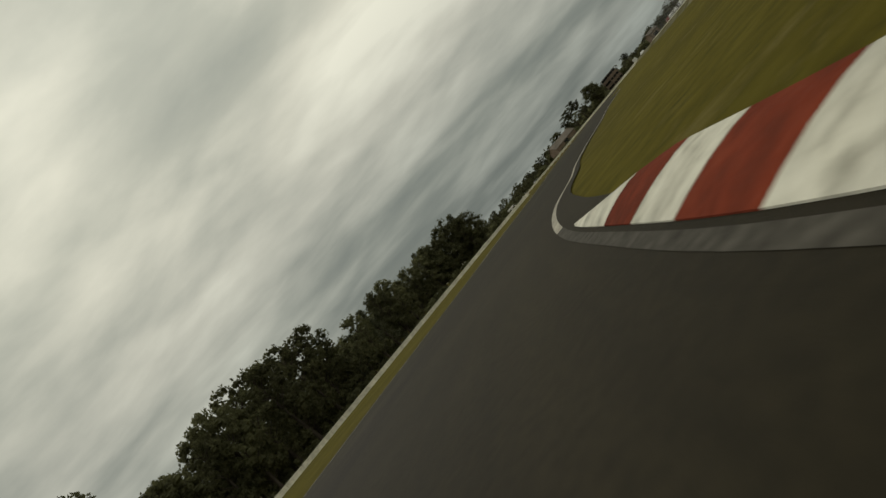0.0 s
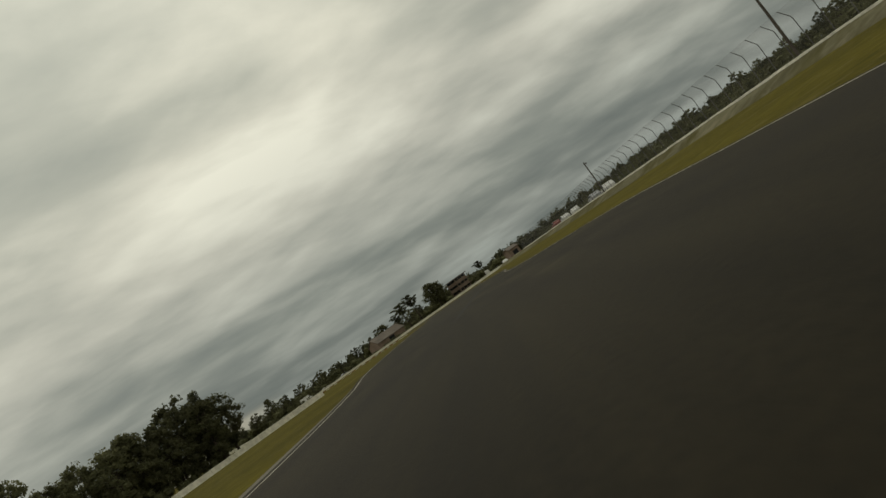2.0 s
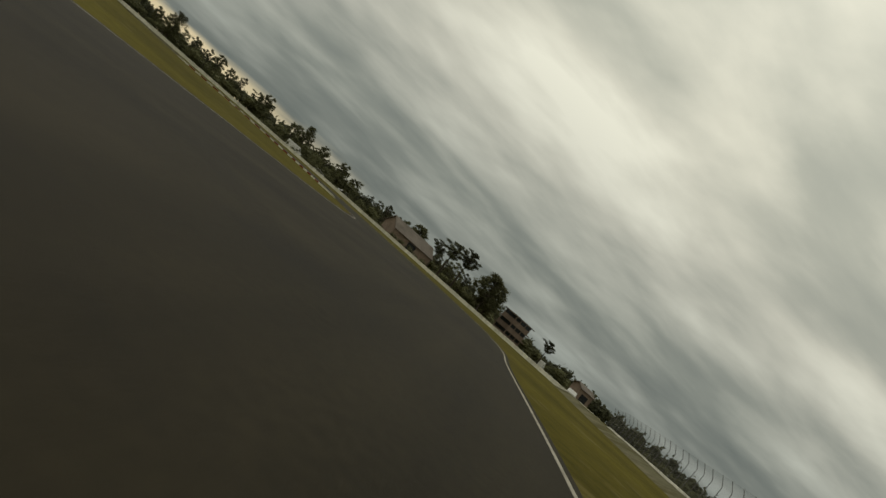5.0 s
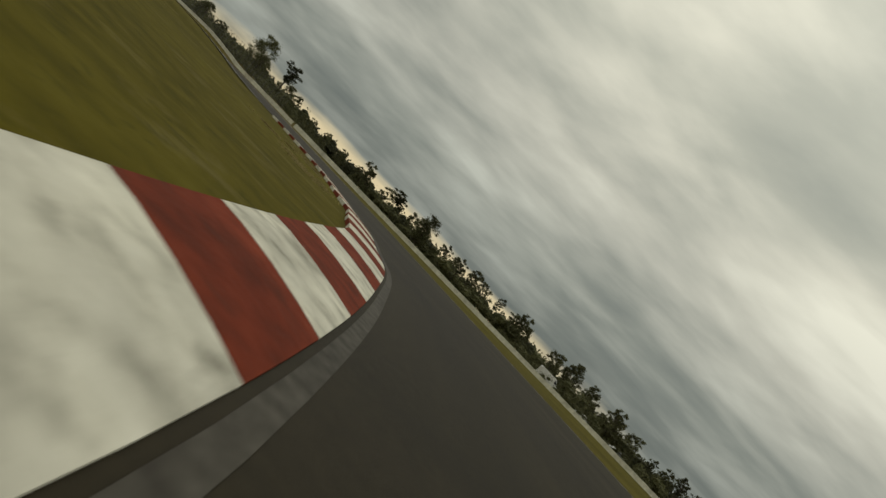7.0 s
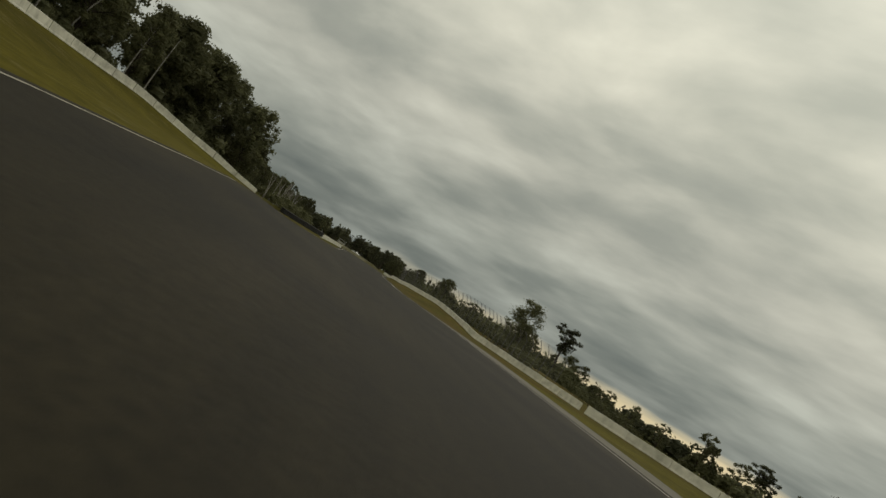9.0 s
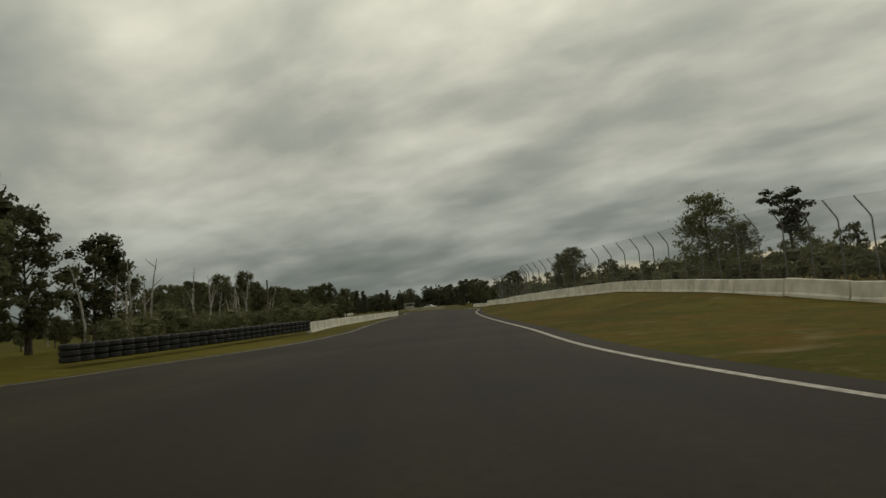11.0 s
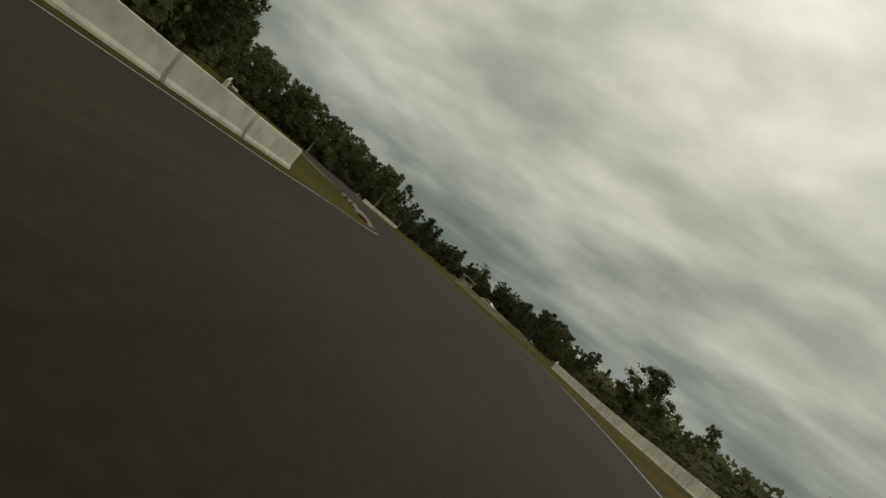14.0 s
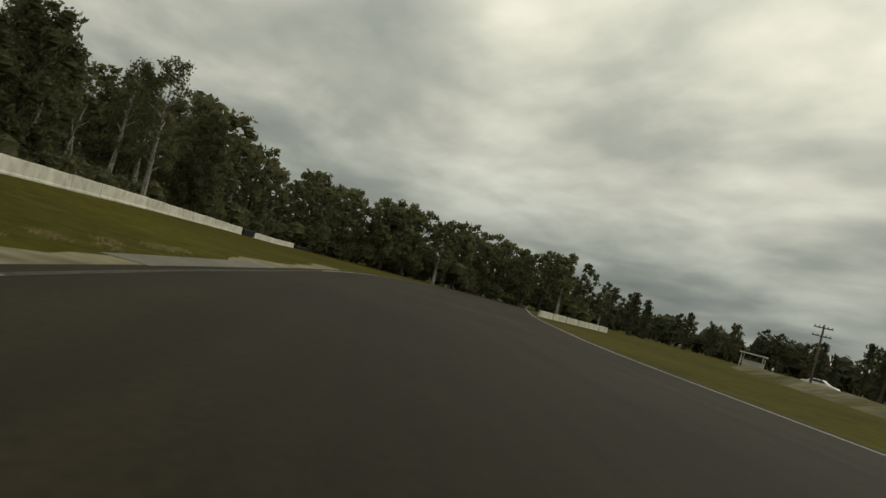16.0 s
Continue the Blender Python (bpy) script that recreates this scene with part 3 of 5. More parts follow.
for line, worn_runs in ((left, (((62.9, 219), (38, 264.6)), ((-106.7, 384), (-128, 391.7)), ((-146, 395), (-171, 401.6)))), (right_line, (((8, -38), (1.7, 10)),))):
    cuts = [0]
    for p, q in worn_runs:
        cuts += sorted((nearest(line, *p), nearest(line, *q)))
    cuts.append(len(line) - 1)
    for k, (i, j) in enumerate(zip(cuts, cuts[1:])):
        run = line[i:j + 1]
        if len(run) > 1:
            half = (0.065 if k % 2 else 0.048) if line is left else np.interp(line[:, 1], (12, 26, 180, 260), (0.065, 0.045, 0.045, 0.065))
            side_a, side_b = shifted(line, -half)[i:j + 1], shifted(line, half)[i:j + 1]
            paint = sheet("edge_line", [side_a, side_b], 0.004, WORN_LINE if k % 2 else WHITE_LINE)
            if line is left:
                for v in range(2 * len(run)):
                    paint.data.vertices[v].co.z += camber(*run[v % len(run)])
            tagged(paint,
                   "dirty rubbered-in white line beside the kerb" if k % 2 else "thin worn white painted line along the asphalt edge", "road marking", kind="structure")


def stretch(line, p, q):
    """The run of a line between the points nearest to p and q."""
    i, j = nearest(line, *p), nearest(line, *q)
    return line[min(i, j):max(i, j) + 1]


def taper(n, most):
    return most * np.clip(np.minimum(np.linspace(0, 3, n), np.linspace(3, 0, n)), 0, 1)


for line, p, q, most, side in ((left, (-2, 38), (22, 100), 0.45, -1), (right_line, (40, 281), (-13.7, 321.2), 2.4, 1)):
    run = stretch(line, p, q)
    tagged(sheet("runoff_strip", [shifted(run, side * 0.3), shifted(run, side * (0.35 + taper(len(run), most)))][::side], -0.008, RUNOFF),
           "pale worn concrete strip beside the asphalt", "pavement", kind="structure")


# ---- the bank under the wall on the outside of the straight ----
BANK_X, BANK_Z = (-117.7, -95.7, -82.7, -66.7, -51.7, -38.7, -28.7, -19.7), (0, 0.3, 0.48, 0.66, 0.82, 0.98, 0.62, 0)


WALL_D = [(4.3, 323.2), (-13.7, 333.2), (-27.7, 342.2), (-38.7, 349.2), (-51.7, 356.6), (-57.7, 360.7), (-62.7, 364.2), (-66.7, 368), (-72.3, 372.5), (-82.7, 379)]
bank_top = spline([(18.3, 324.2), *WALL_D, (-95.7, 392.2), (-117.7, 410.2)], 2.0)
bank_z = np.interp(bank_top[:, 0], BANK_X, BANK_Z)
foot = np.array([right_line[nearest(right_line, *p)] for p in bank_top])
away = bank_top - foot
foot = foot + away / np.hypot(*away.T)[:, None] * 0.5
bank_cols = [(foot, -0.02), (foot + (bank_top - foot) * 0.35, 0.22), (foot + (bank_top - foot) * 0.7, 0.68), (bank_top, 1.0), (shifted(bank_top, 14), 1.0), (shifted(bank_top, 30), 0.7), (shifted(bank_top, 46), 0.0)]
nb = len(bank_top)
bank_me = bpy.data.meshes.new("bank")
bank_me.from_pydata([(p[0], p[1], (-0.025 if k == 0 else -0.05 if k == 6 else z * bank_z[i] - 0.02)) for k, (col, z) in enumerate(bank_cols) for i, p in enumerate(col)], [],
                    [(c * nb + i, c * nb + i + 1, (c + 1) * nb + i + 1, (c + 1) * nb + i) for c in range(6) for i in range(nb - 1)])
bank_me.materials.append(DRY_GRASS)
bank_me.shade_smooth()
tagged(new("bank", bank_me), "low grass bank with dry brown patches beside the track", "bank", kind="structure")


# a second bank inside the long left-hand bend, under the wall before the wood
WALL_G = [(24.3, 261.2), (10.8, 269.2), (-4.2, 275.8), (-12.2, 280.2), (-22.7, 287.4), (-32.2, 296.9), (-38.2, 307.2), (-40.2, 316.2)]
inner_top = spline([(36, 252.5), (31, 256.5), *WALL_G], 2.0)
inner_z = np.interp(inner_top[:, 1], (261.2, 265.2, 269.2, 276.2, 297.2, 307.2, 316.2), (0.0, 0.7, 1.55, 2.2, 2.2, 1.3, 0.0))
toe = np.array([left[nearest(left, *p)] for p in inner_top])
out = inner_top - toe
toe = toe + out / np.hypot(*out.T)[:, None] * 0.6
BACK = np.array([-0.55, -0.835])
inner_cols = [(toe, -0.02), (toe + (inner_top - toe) * 0.4, 0.35), (toe + (inner_top - toe) * 0.75, 0.75), (inner_top, 1.0), (inner_top + BACK * 14, 1.0), (inner_top + BACK * 26, 0.6), (inner_top + BACK * 40, 0.0)]
ni = len(inner_top)
inner_me = bpy.data.meshes.new("bank")
inner_me.from_pydata([(p[0], p[1], ((camber(*p) if k == 0 else 0) - 0.05 if k in (0, 6) else z * inner_z[i] - 0.02)) for k, (col, z) in enumerate(inner_cols) for i, p in enumerate(col)], [],
                     [(c * ni + i, (c + 1) * ni + i, (c + 1) * ni + i + 1, c * ni + i + 1) for c in range(6) for i in range(ni - 1)])
inner_me.materials.append(GRASS)
inner_me.shade_smooth()
tagged(new("bank", inner_me), "grass bank rising to the white wall before the wood", "bank", kind="structure")


# the ground also climbs a little to the wall round the last bend
WALL_F = [(-50.6, 334.6), (-61.5, 342.8), (-72.4, 352.3), (-83.3, 361.8), (-90.5, 368.2), (-96.1, 373.4), (-102, 378.2)]
WALL_I = [(-117.9, 378.9), (-123.7, 380.2), (-134.7, 382.4), (-145.7, 384.8), (-165.7, 389), (-181.7, 392.2), (-202.7, 396.8), (-213.6, 399.4)]
WALL_J = [(-219.2, 400.9), (-230.2, 404), (-240, 407.2)]
rise_top = spline([*WALL_I, *WALL_J], 2.0)
rise_z = np.interp(-rise_top[:, 0], (123.7, 129.7, 145.7, 165.7, 185.7, 205.7, 230.7), (-0.04, 0.05, 0.42, 0.6, 0.5, 0.3, 0.0))
edge = np.array([left[nearest(left, *p)] for p in rise_top])
out = rise_top - edge
edge = edge + out / np.hypot(*out.T)[:, None] * 1.6
rise_cols = [(edge, -0.02), (edge + (rise_top - edge) * 0.4, 0.16), (edge + (rise_top - edge) * 0.75, 0.5), (rise_top, 1.0), (shifted(rise_top, -14), 1.0), (shifted(rise_top, -26), 0.6), (shifted(rise_top, -40), 0.0)]
nr = len(rise_top)
rise_me = bpy.data.meshes.new("bank")
rise_me.from_pydata([(p[0], p[1], (-0.05 if k in (0, 6) else z * rise_z[i] - 0.025)) for k, (col, z) in enumerate(rise_cols) for i, p in enumerate(col)], [],
                    [(c * nr + i, (c + 1) * nr + i, (c + 1) * nr + i + 1, c * nr + i + 1) for c in range(6) for i in range(nr - 1)])
rise_me.materials.append(GRASS)
rise_me.shade_smooth()
tagged(new("bank", rise_me), "gentle green grass slope up to the white wall", "bank", kind="structure")


def bank_at(x, y):
    """The height of the banks behind their wall lines."""
    best = 0.0
    for line, zs in ((bank_top, bank_z), (inner_top, inner_z), (rise_top, rise_z)):
        i = nearest(line, x, y)
        d = math.hypot(*(line[i] - (x, y)))
        if i in (0, len(line) - 1) and d > 2.5:
            continue
        best = max(best, float(zs[i]) * (1.0 if d < 14 else max(0.0, 1 - (d - 14) / 26)))
    return best


EARTH = material("dry_bare_earth_and_straw", [(0.25, (0.085, 0.078, 0.044)), (0.5, (0.125, 0.116, 0.070)), (0.75, (0.165, 0.152, 0.10))], 1.2, 9, 1.0, 0.25, 0.12, 0.3, spec=0.05)
patches(EARTH, (0.062, 0.055, 0.012), 0.09, 0.47, 0.60, 0.8)
patches(EARTH, (0.20, 0.18, 0.12), 0.5, 0.56, 0.70, 0.6)


def earth_bank(ctrl, height, label, extra=((4.0, -0.08, 0),)):
    """A low rounded ridge of bare earth along a line."""
    line = spline(ctrl, 2.0)
    rnd = random.Random(len(line))
    hs = [height * rnd.uniform(0.85, 1.12) * min(1, i / 4, (len(line) - 1 - i) / 4) for i in range(len(line))]
    prof = ((-2.4, -0.08, 0), (-1.3, 0.0, 0.45), (-0.4, 0.0, 0.9), (0.5, 0.0, 1.0), (2.0, 0.0, 0.92), *extra)
    verts = [(p[0], p[1], base + f * h) for off, base, f in prof for p, h in zip(shifted(line, off), hs)]
    n = len(line)
    me = bpy.data.meshes.new("earth_bank")
    me.from_pydata(verts, [], [(c * n + i, (c + 1) * n + i, (c + 1) * n + i + 1, c * n + i + 1) for c in range(len(prof) - 1) for i in range(n - 1)])
    me.materials.append(EARTH)
    me.shade_smooth()
    return tagged(new("earth_bank", me), label, "bank", kind="structure")


earth_bank([(38, 46), (43, 60), (50, 82), (59.2, 110), (64.5, 129.5), (73, 153.2), (82.5, 176.6), (98.5, 225.5), (111, 263)], 0.62, "long low bank of dry tan earth beside the grass", ((5.0, 0.0, 0.75), (14.0, 0.0, 0.6), (22.0, -0.08, 0)))


def terrace(x, y):
    """The height of the ground under the outer wall."""
    return 0.46 * min(1.0, max(0.0, (y - 58) / 8), max(0.0, (258 - y) / 8))

earth_bank([(-145.7, 428.2), (-165.7, 435.2), (-180.7, 442.7), (-196.7, 451.2), (-213.7, 462.2), (-229.7, 476.2)], 0.75, "low bank of dry tan earth behind the grass")
# worn dirt and a paved slab at the outside edge of the last bend's exit
drnd = random.Random(77)
PALE_DIRT = material("pale_trodden_dirt", [(0.25, (0.13, 0.115, 0.07)), (0.5, (0.20, 0.18, 0.115)), (0.75, (0.27, 0.245, 0.165))], 1.2, 9, 1.0, 0.25, 0.3, 0.3, spec=0.05)
worn = stretch(left, (-133.7, 391.8), (-181.7, 405.2))
ragged = np.convolve([drnd.uniform(-0.5, 1.1) for _ in range(len(worn) + 4)], np.ones(5) / 5, "valid")
tagged(sheet("dirt_strip", [shifted(worn, -0.42 - np.clip(0.35 + 1.5 * ragged, 0.05, 1.5)), shifted(worn, -0.25)], -0.006, PALE_DIRT), "ragged strip of pale worn dirt along the asphalt", "dirt", kind="structure")
slab = stretch(left, (-151.2, 395.8), (-161.7, 398.8))
tagged(sheet("slab", [shifted(slab, -1.1), shifted(slab, -0.3)], 0.003, RUNOFF), "pale concrete slab set into the verge", "pavement", kind="structure")


# ---- concrete walls ----
PANEL = 3.6
WALL_H = 0.68


def panel_mesh(h, length):
    bm = bmesh.new()
    prof = [(-0.14, 0), (-0.14, 0.05), (-0.10, 0.12), (-0.085, h - 0.02), (-0.065, h), (0.065, h), (0.085, h - 0.02), (0.10, 0.12), (0.14, 0.05), (0.14, 0)]
    rings = [[bm.verts.new((x, y, z - 0.05 if z == 0 else z)) for x, z in prof] for y in (-length / 2 + 0.005, length / 2 - 0.005)]
    for k in range(len(prof) - 1):
        bm.faces.new((rings[0][k], rings[0][k + 1], rings[1][k + 1], rings[1][k]))
    bm.faces.new(rings[0][::-1])
    bm.faces.new(rings[1])
    bmesh.ops.recalc_face_normals(bm, faces=bm.faces)
    me = bpy.data.meshes.new("panel")
    bm.to_mesh(me)
    bm.free()
    me.materials.append(CONCRETE)
    return me


PANEL_ME, LOW_PANEL_ME = panel_mesh(WALL_H, PANEL), panel_mesh(0.61, PANEL)
wall_count = [0]


def wall(ctrl, label, height=None, mesh=None):
    wall_count[0] += 1
    base = tagged(new("wall_%d" % wall_count[0]), label, "wall", kind="structure")
    line = spline(ctrl, PANEL)
    base.location = (*line[0], 0)
    rnd = random.Random(wall_count[0])
    for a, b in zip(line, line[1:]):
        p = new("panel", mesh or PANEL_ME)
        p.parent = base
        mid, d = (a + b) / 2, b - a
        z0, z1 = (height(*a), height(*b)) if height else (0, 0)
        p.location = (mid[0] - line[0][0], mid[1] - line[0][1], (z0 + z1) / 2 + rnd.uniform(-0.03, 0.0))
        p.rotation_euler = (math.atan2(z1 - z0, PANEL) + rnd.gauss(0, 0.003), rnd.gauss(0, 0.006), math.atan2(-d[0], d[1]) + rnd.gauss(0, 0.003))
    return line


WHITE_WALL = "low white-painted concrete barrier wall of many panels"
wall([(-72, 40), (-35, 84), (-9, 122), (12, 154), (24, 166.5), (31, 172)], WHITE_WALL)
wall([(44, 60), (52, 83), (61.5, 110.5), (67, 129), (76, 152), (86, 174.5), (104, 222), (118, 260)], WHITE_WALL, lambda x, y: terrace(x, y) - 0.26, LOW_PANEL_ME)
wall([(118, 260), (110, 284), (96, 306), (80, 330), (62, 342), (46, 336), (26.3, 332.2), (14.3, 326.2), (4.3, 324.2)], WHITE_WALL)
wall(WALL_D, WHITE_WALL, bank_at, LOW_PANEL_ME)
wall([(-87.2, 389.1), (-102.2, 401.1), (-118.2, 413.1), (-136.2, 424.1)], WHITE_WALL, bank_at)
wall(WALL_F, WHITE_WALL, None, LOW_PANEL_ME)
wall(WALL_I, WHITE_WALL, bank_at)
wall(WALL_J, WHITE_WALL, bank_at, LOW_PANEL_ME)
wall(WALL_G, WHITE_WALL, bank_at)
wall([(-210.7, 431.2), (-217.7, 439.2), (-226.7, 449.2)], WHITE_WALL)

# ---- kerbs ----
def kerb(line, side, phase_at, start, end, white=1.28, red=0.94, gap=0.17, width=1.0, skew=0.0, last=False, lead=False, ramp=3.4, ramp_in=None, red_paint=KERB_RED, white_paint=KERB_WHITE):
    """Painted kerb blocks along an edge line; side -1 lies left of it. A white block begins at phase_at."""
    run = stretch(line, start, end)
    dist = np.concatenate([[0], np.cumsum(np.hypot(*np.diff(run, axis=0).T))])
    nrm = normals(run) * side
    total = dist[-1]
    k = min(max(nearest(run, *phase_at), 1), len(run) - 2)
    d = run[k + 1] - run[k - 1]
    s0 = dist[k] + float(np.dot(np.array(phase_at) - run[k], d)) / math.hypot(*d)
    s = s0 % (white + red) - 2 * (white + red)
    marks = []
    is_white = True
    while s < total:
        e = s + (white if is_white else red)
        if e > 0.25 and s < total - 0.25:
            marks.append((max(s, 0), min(e, total), is_white))
        s, is_white = e, not is_white
    if last:
        marks = [m for m in marks if m[0] < s0 - 0.1] + [(s0, total, True)]
    if lead:
        first = next(m for m in marks if m[2] and m[1] > 1.6)
        marks = [(0.0, first[1], True)] + [m for m in marks if m[0] > first[0]]
    base = tagged(new("kerb"), "raised red and white painted concrete kerb at the corner", "kerb")
    base.location = (*run[0], 0)
    for k, (a, b, w) in enumerate(marks):
        bm = bmesh.new()
        rows = []
        for t in np.linspace(a + 0.008, b - 0.008, 5):
            p = np.array([np.interp(t, dist, run[:, i]) for i in (0, 1)]) - run[0]
            n = np.array([np.interp(t, dist, nrm[:, i]) for i in (0, 1)])
            along = np.array([-n[1], n[0]]) * side * skew
            full = width * min(1.0, 0.04 + t / (ramp_in or ramp), 0.04 + (total - t) / ramp)
            row = []
            for f, z in ((0.0, -0.06), (0.0, 0.012), (0.22, 0.045), (0.5, 0.075), (0.8, 0.09), (1.0, 0.085), (1.0, -0.06)):
                q = p + n * (gap + f * full) - along * f * full
                row.append(bm.verts.new((q[0], q[1], z if z < 0 else z * min(1, full / width + 0.25))))
            rows.append(row)
        for r0, r1 in zip(rows, rows[1:]):
            for i in range(6):
                bm.faces.new((r0[i], r0[i + 1], r1[i + 1], r1[i]))
        bm.faces.new(rows[0][::-1])
        bm.faces.new(rows[-1])
        bmesh.ops.recalc_face_normals(bm, faces=bm.faces)
        part("kerb_block", bm, white_paint if w else red_paint, base, "white painted block" if w else "red painted block")
    return base


kerb(right_line, 1, (1.22, 6.2), (6.5, -34), (1.45, 8.4), white=1.2, red=1.2, gap=0.13, width=0.7, last=True)
kerb(left, -1, (40.95, 261.45), (62.5, 222.6), (37.9, 263.9), white=1.585, red=1.55, gap=0.12, width=1.03, skew=-0.45, last=True, lead=True, ramp=3.4, ramp_in=1.3)
kerb(left, -1, (-111.07, 385.9), (-108.7, 384.9), (-127.2, 391.5), white=1.6, red=1.5, gap=0.15, width=1.06, skew=-0.5, red_paint=KERB_DARK_RED, white_paint=KERB_GREY_WHITE)

# ---- trees ----
def leaf_clump(rnd, verts, faces, c, r, count, size, flat=0.8, core=0.0):
    """Leaf sprays round the end of a limb; core: the share of the radius that is too dense to see into."""
    if core:
        k = len(verts)
        ring_n = 6
        verts.append((c[0], c[1], c[2] - r * core * flat))
        for lat in (-0.5, 0.5):
            for j in range(ring_n):
                a, q = 2 * math.pi * (j + 0.5 * lat) / ring_n, r * core * math.cos(lat) * rnd.uniform(0.8, 1.15)
                verts.append((c[0] + q * math.cos(a), c[1] + q * math.sin(a), c[2] + r * core * flat * math.sin(lat) * rnd.uniform(0.8, 1.2)))
        verts.append((c[0], c[1], c[2] + r * core * flat))
        for j in range(ring_n):
            j2 = (j + 1) % ring_n
            faces += [(k, k + 1 + j2, k + 1 + j), (k + 1 + j, k + 1 + j2, k + 1 + ring_n + j2, k + 1 + ring_n + j), (k + 1 + ring_n + j, k + 1 + ring_n + j2, k + 1 + 2 * ring_n)]
    for _ in range(count):
        d = Vector((rnd.gauss(0, 1), rnd.gauss(0, 1), rnd.gauss(0, 1)))
        d *= r * (rnd.uniform(0.72, 1.12) / d.length if core else 0.55)
        p = Vector(c) + Vector((d.x, d.y, d.z * flat))
        q = Euler((rnd.uniform(0, 6.3), rnd.uniform(0, 6.3), rnd.uniform(0, 6.3))).to_matrix()
        s = size * rnd.uniform(0.6, 1.3)
        k = len(verts)
        for x, y, z in ((-s, -s * 0.5, 0), (s * 0.2, -s * 0.6, s * 0.25), (s, 0.1 * s, 0), (0.1 * s, s * 0.6, s * 0.2)):
            verts.append(tuple(p + q @ Vector((x, y, z))))
        faces.append((k, k + 1, k + 2, k + 3))


def crown_mesh(verts, faces, mat):
    me = bpy.data.meshes.new("crown")
    me.from_pydata(verts, [], faces)
    me.materials.append(mat)
    return me


def tree(seed, h, spread, base, clumps, leaves, size, bark, leaf, label, style="broad"):
    """One tree at the origin: a tapered trunk with limbs, and a crown of many small leaf sprays."""
    rnd = random.Random(seed)
    root = tagged(new("tree"), label, "tree")
    bm = bmesh.new()
    lean = (rnd.uniform(-0.05, 0.05) * h, rnd.uniform(-0.05, 0.05) * h)
    top = h * 0.9
    trunk = [(lean[0] * s + rnd.gauss(0, 0.01) * h * s, lean[1] * s + rnd.gauss(0, 0.01) * h * s, top * s - 0.1) for s in (0, 0.12, 0.3, 0.5, 0.7, 0.88, 1)]
    r0 = 0.017 * h + 0.04
    tube(bm, trunk, [r0 * k for k in (1.25, 1, 0.85, 0.66, 0.45, 0.25, 0.08)], 7)
    verts, faces = [], []
    for i in range(clumps):
        s = base + (1 - base) * ((i + rnd.random()) / clumps)
        if style == "umbrella":
            width = spread * (0.25 + 0.75 * min(1, (s - base) / (1 - base) * 1.6)) * (1 if s < 0.93 else 0.6)
        elif style == "cone":
            width = spread * (1.05 - s) / (1.05 - base)
        else:
            u = (s - base) / (1 - base)
            width = spread * (0.35 + 0.65 * math.sin(math.pi * min(1, u * 0.85 + 0.12)))
        a = rnd.uniform(0, 2 * math.pi)
        reach = width * rnd.uniform(0.35, 1.0)
        z = s * h
        foot = (lean[0] * s * 0.85, lean[1] * s * 0.85, max(0.15 * h, z - reach * rnd.uniform(0.4, 0.9)))
        tip = (lean[0] * s + math.cos(a) * reach, lean[1] * s + math.sin(a) * reach, z)
        mid = tuple((foot[k] + tip[k]) / 2 + (0.06 * reach if k == 2 else 0) for k in range(3))
        if i % 2 == 0 or style == "umbrella":
            tube(bm, [foot, mid, tip], [r0 * 0.32, r0 * 0.2, r0 * 0.06], 4)
        cr = max(0.5, spread * rnd.uniform(0.17, 0.38))
        leaf_clump(rnd, verts, faces, tip, cr * (1.0 if style == "cone" else 0.82), leaves, size, 0.55 if style == "umbrella" else 0.8, core=0.55 if style != "birch" else 0.0)
    part("trunk", bm, bark, root)
    c = new("crown", crown_mesh(verts, faces, leaf))
    c.parent = root
    return root


def shrub(seed, h, leaf, label):
    rnd = random.Random(seed)
    root = tagged(new("bush"), label, "bush")
    bm = bmesh.new()
    verts, faces = [], []
    for i in range(14):
        a, rr = rnd.uniform(0, 6.3), rnd.uniform(0.1, 0.9) * h
        tip = (math.cos(a) * rr, math.sin(a) * rr, h * rnd.uniform(0.25, 1.0) * (1 - 0.35 * rr / h))
        tube(bm, [(0.1 * math.cos(a), 0.1 * math.sin(a), -0.05), tip], [0.035, 0.01], 4)
        leaf_clump(rnd, verts, faces, tip, 0.32 * h, 90, 0.09, 0.8, core=0.7)
    part("stem", bm, BARK, root)
    c = new("crown", crown_mesh(verts, faces, leaf))
    c.parent = root
    return root


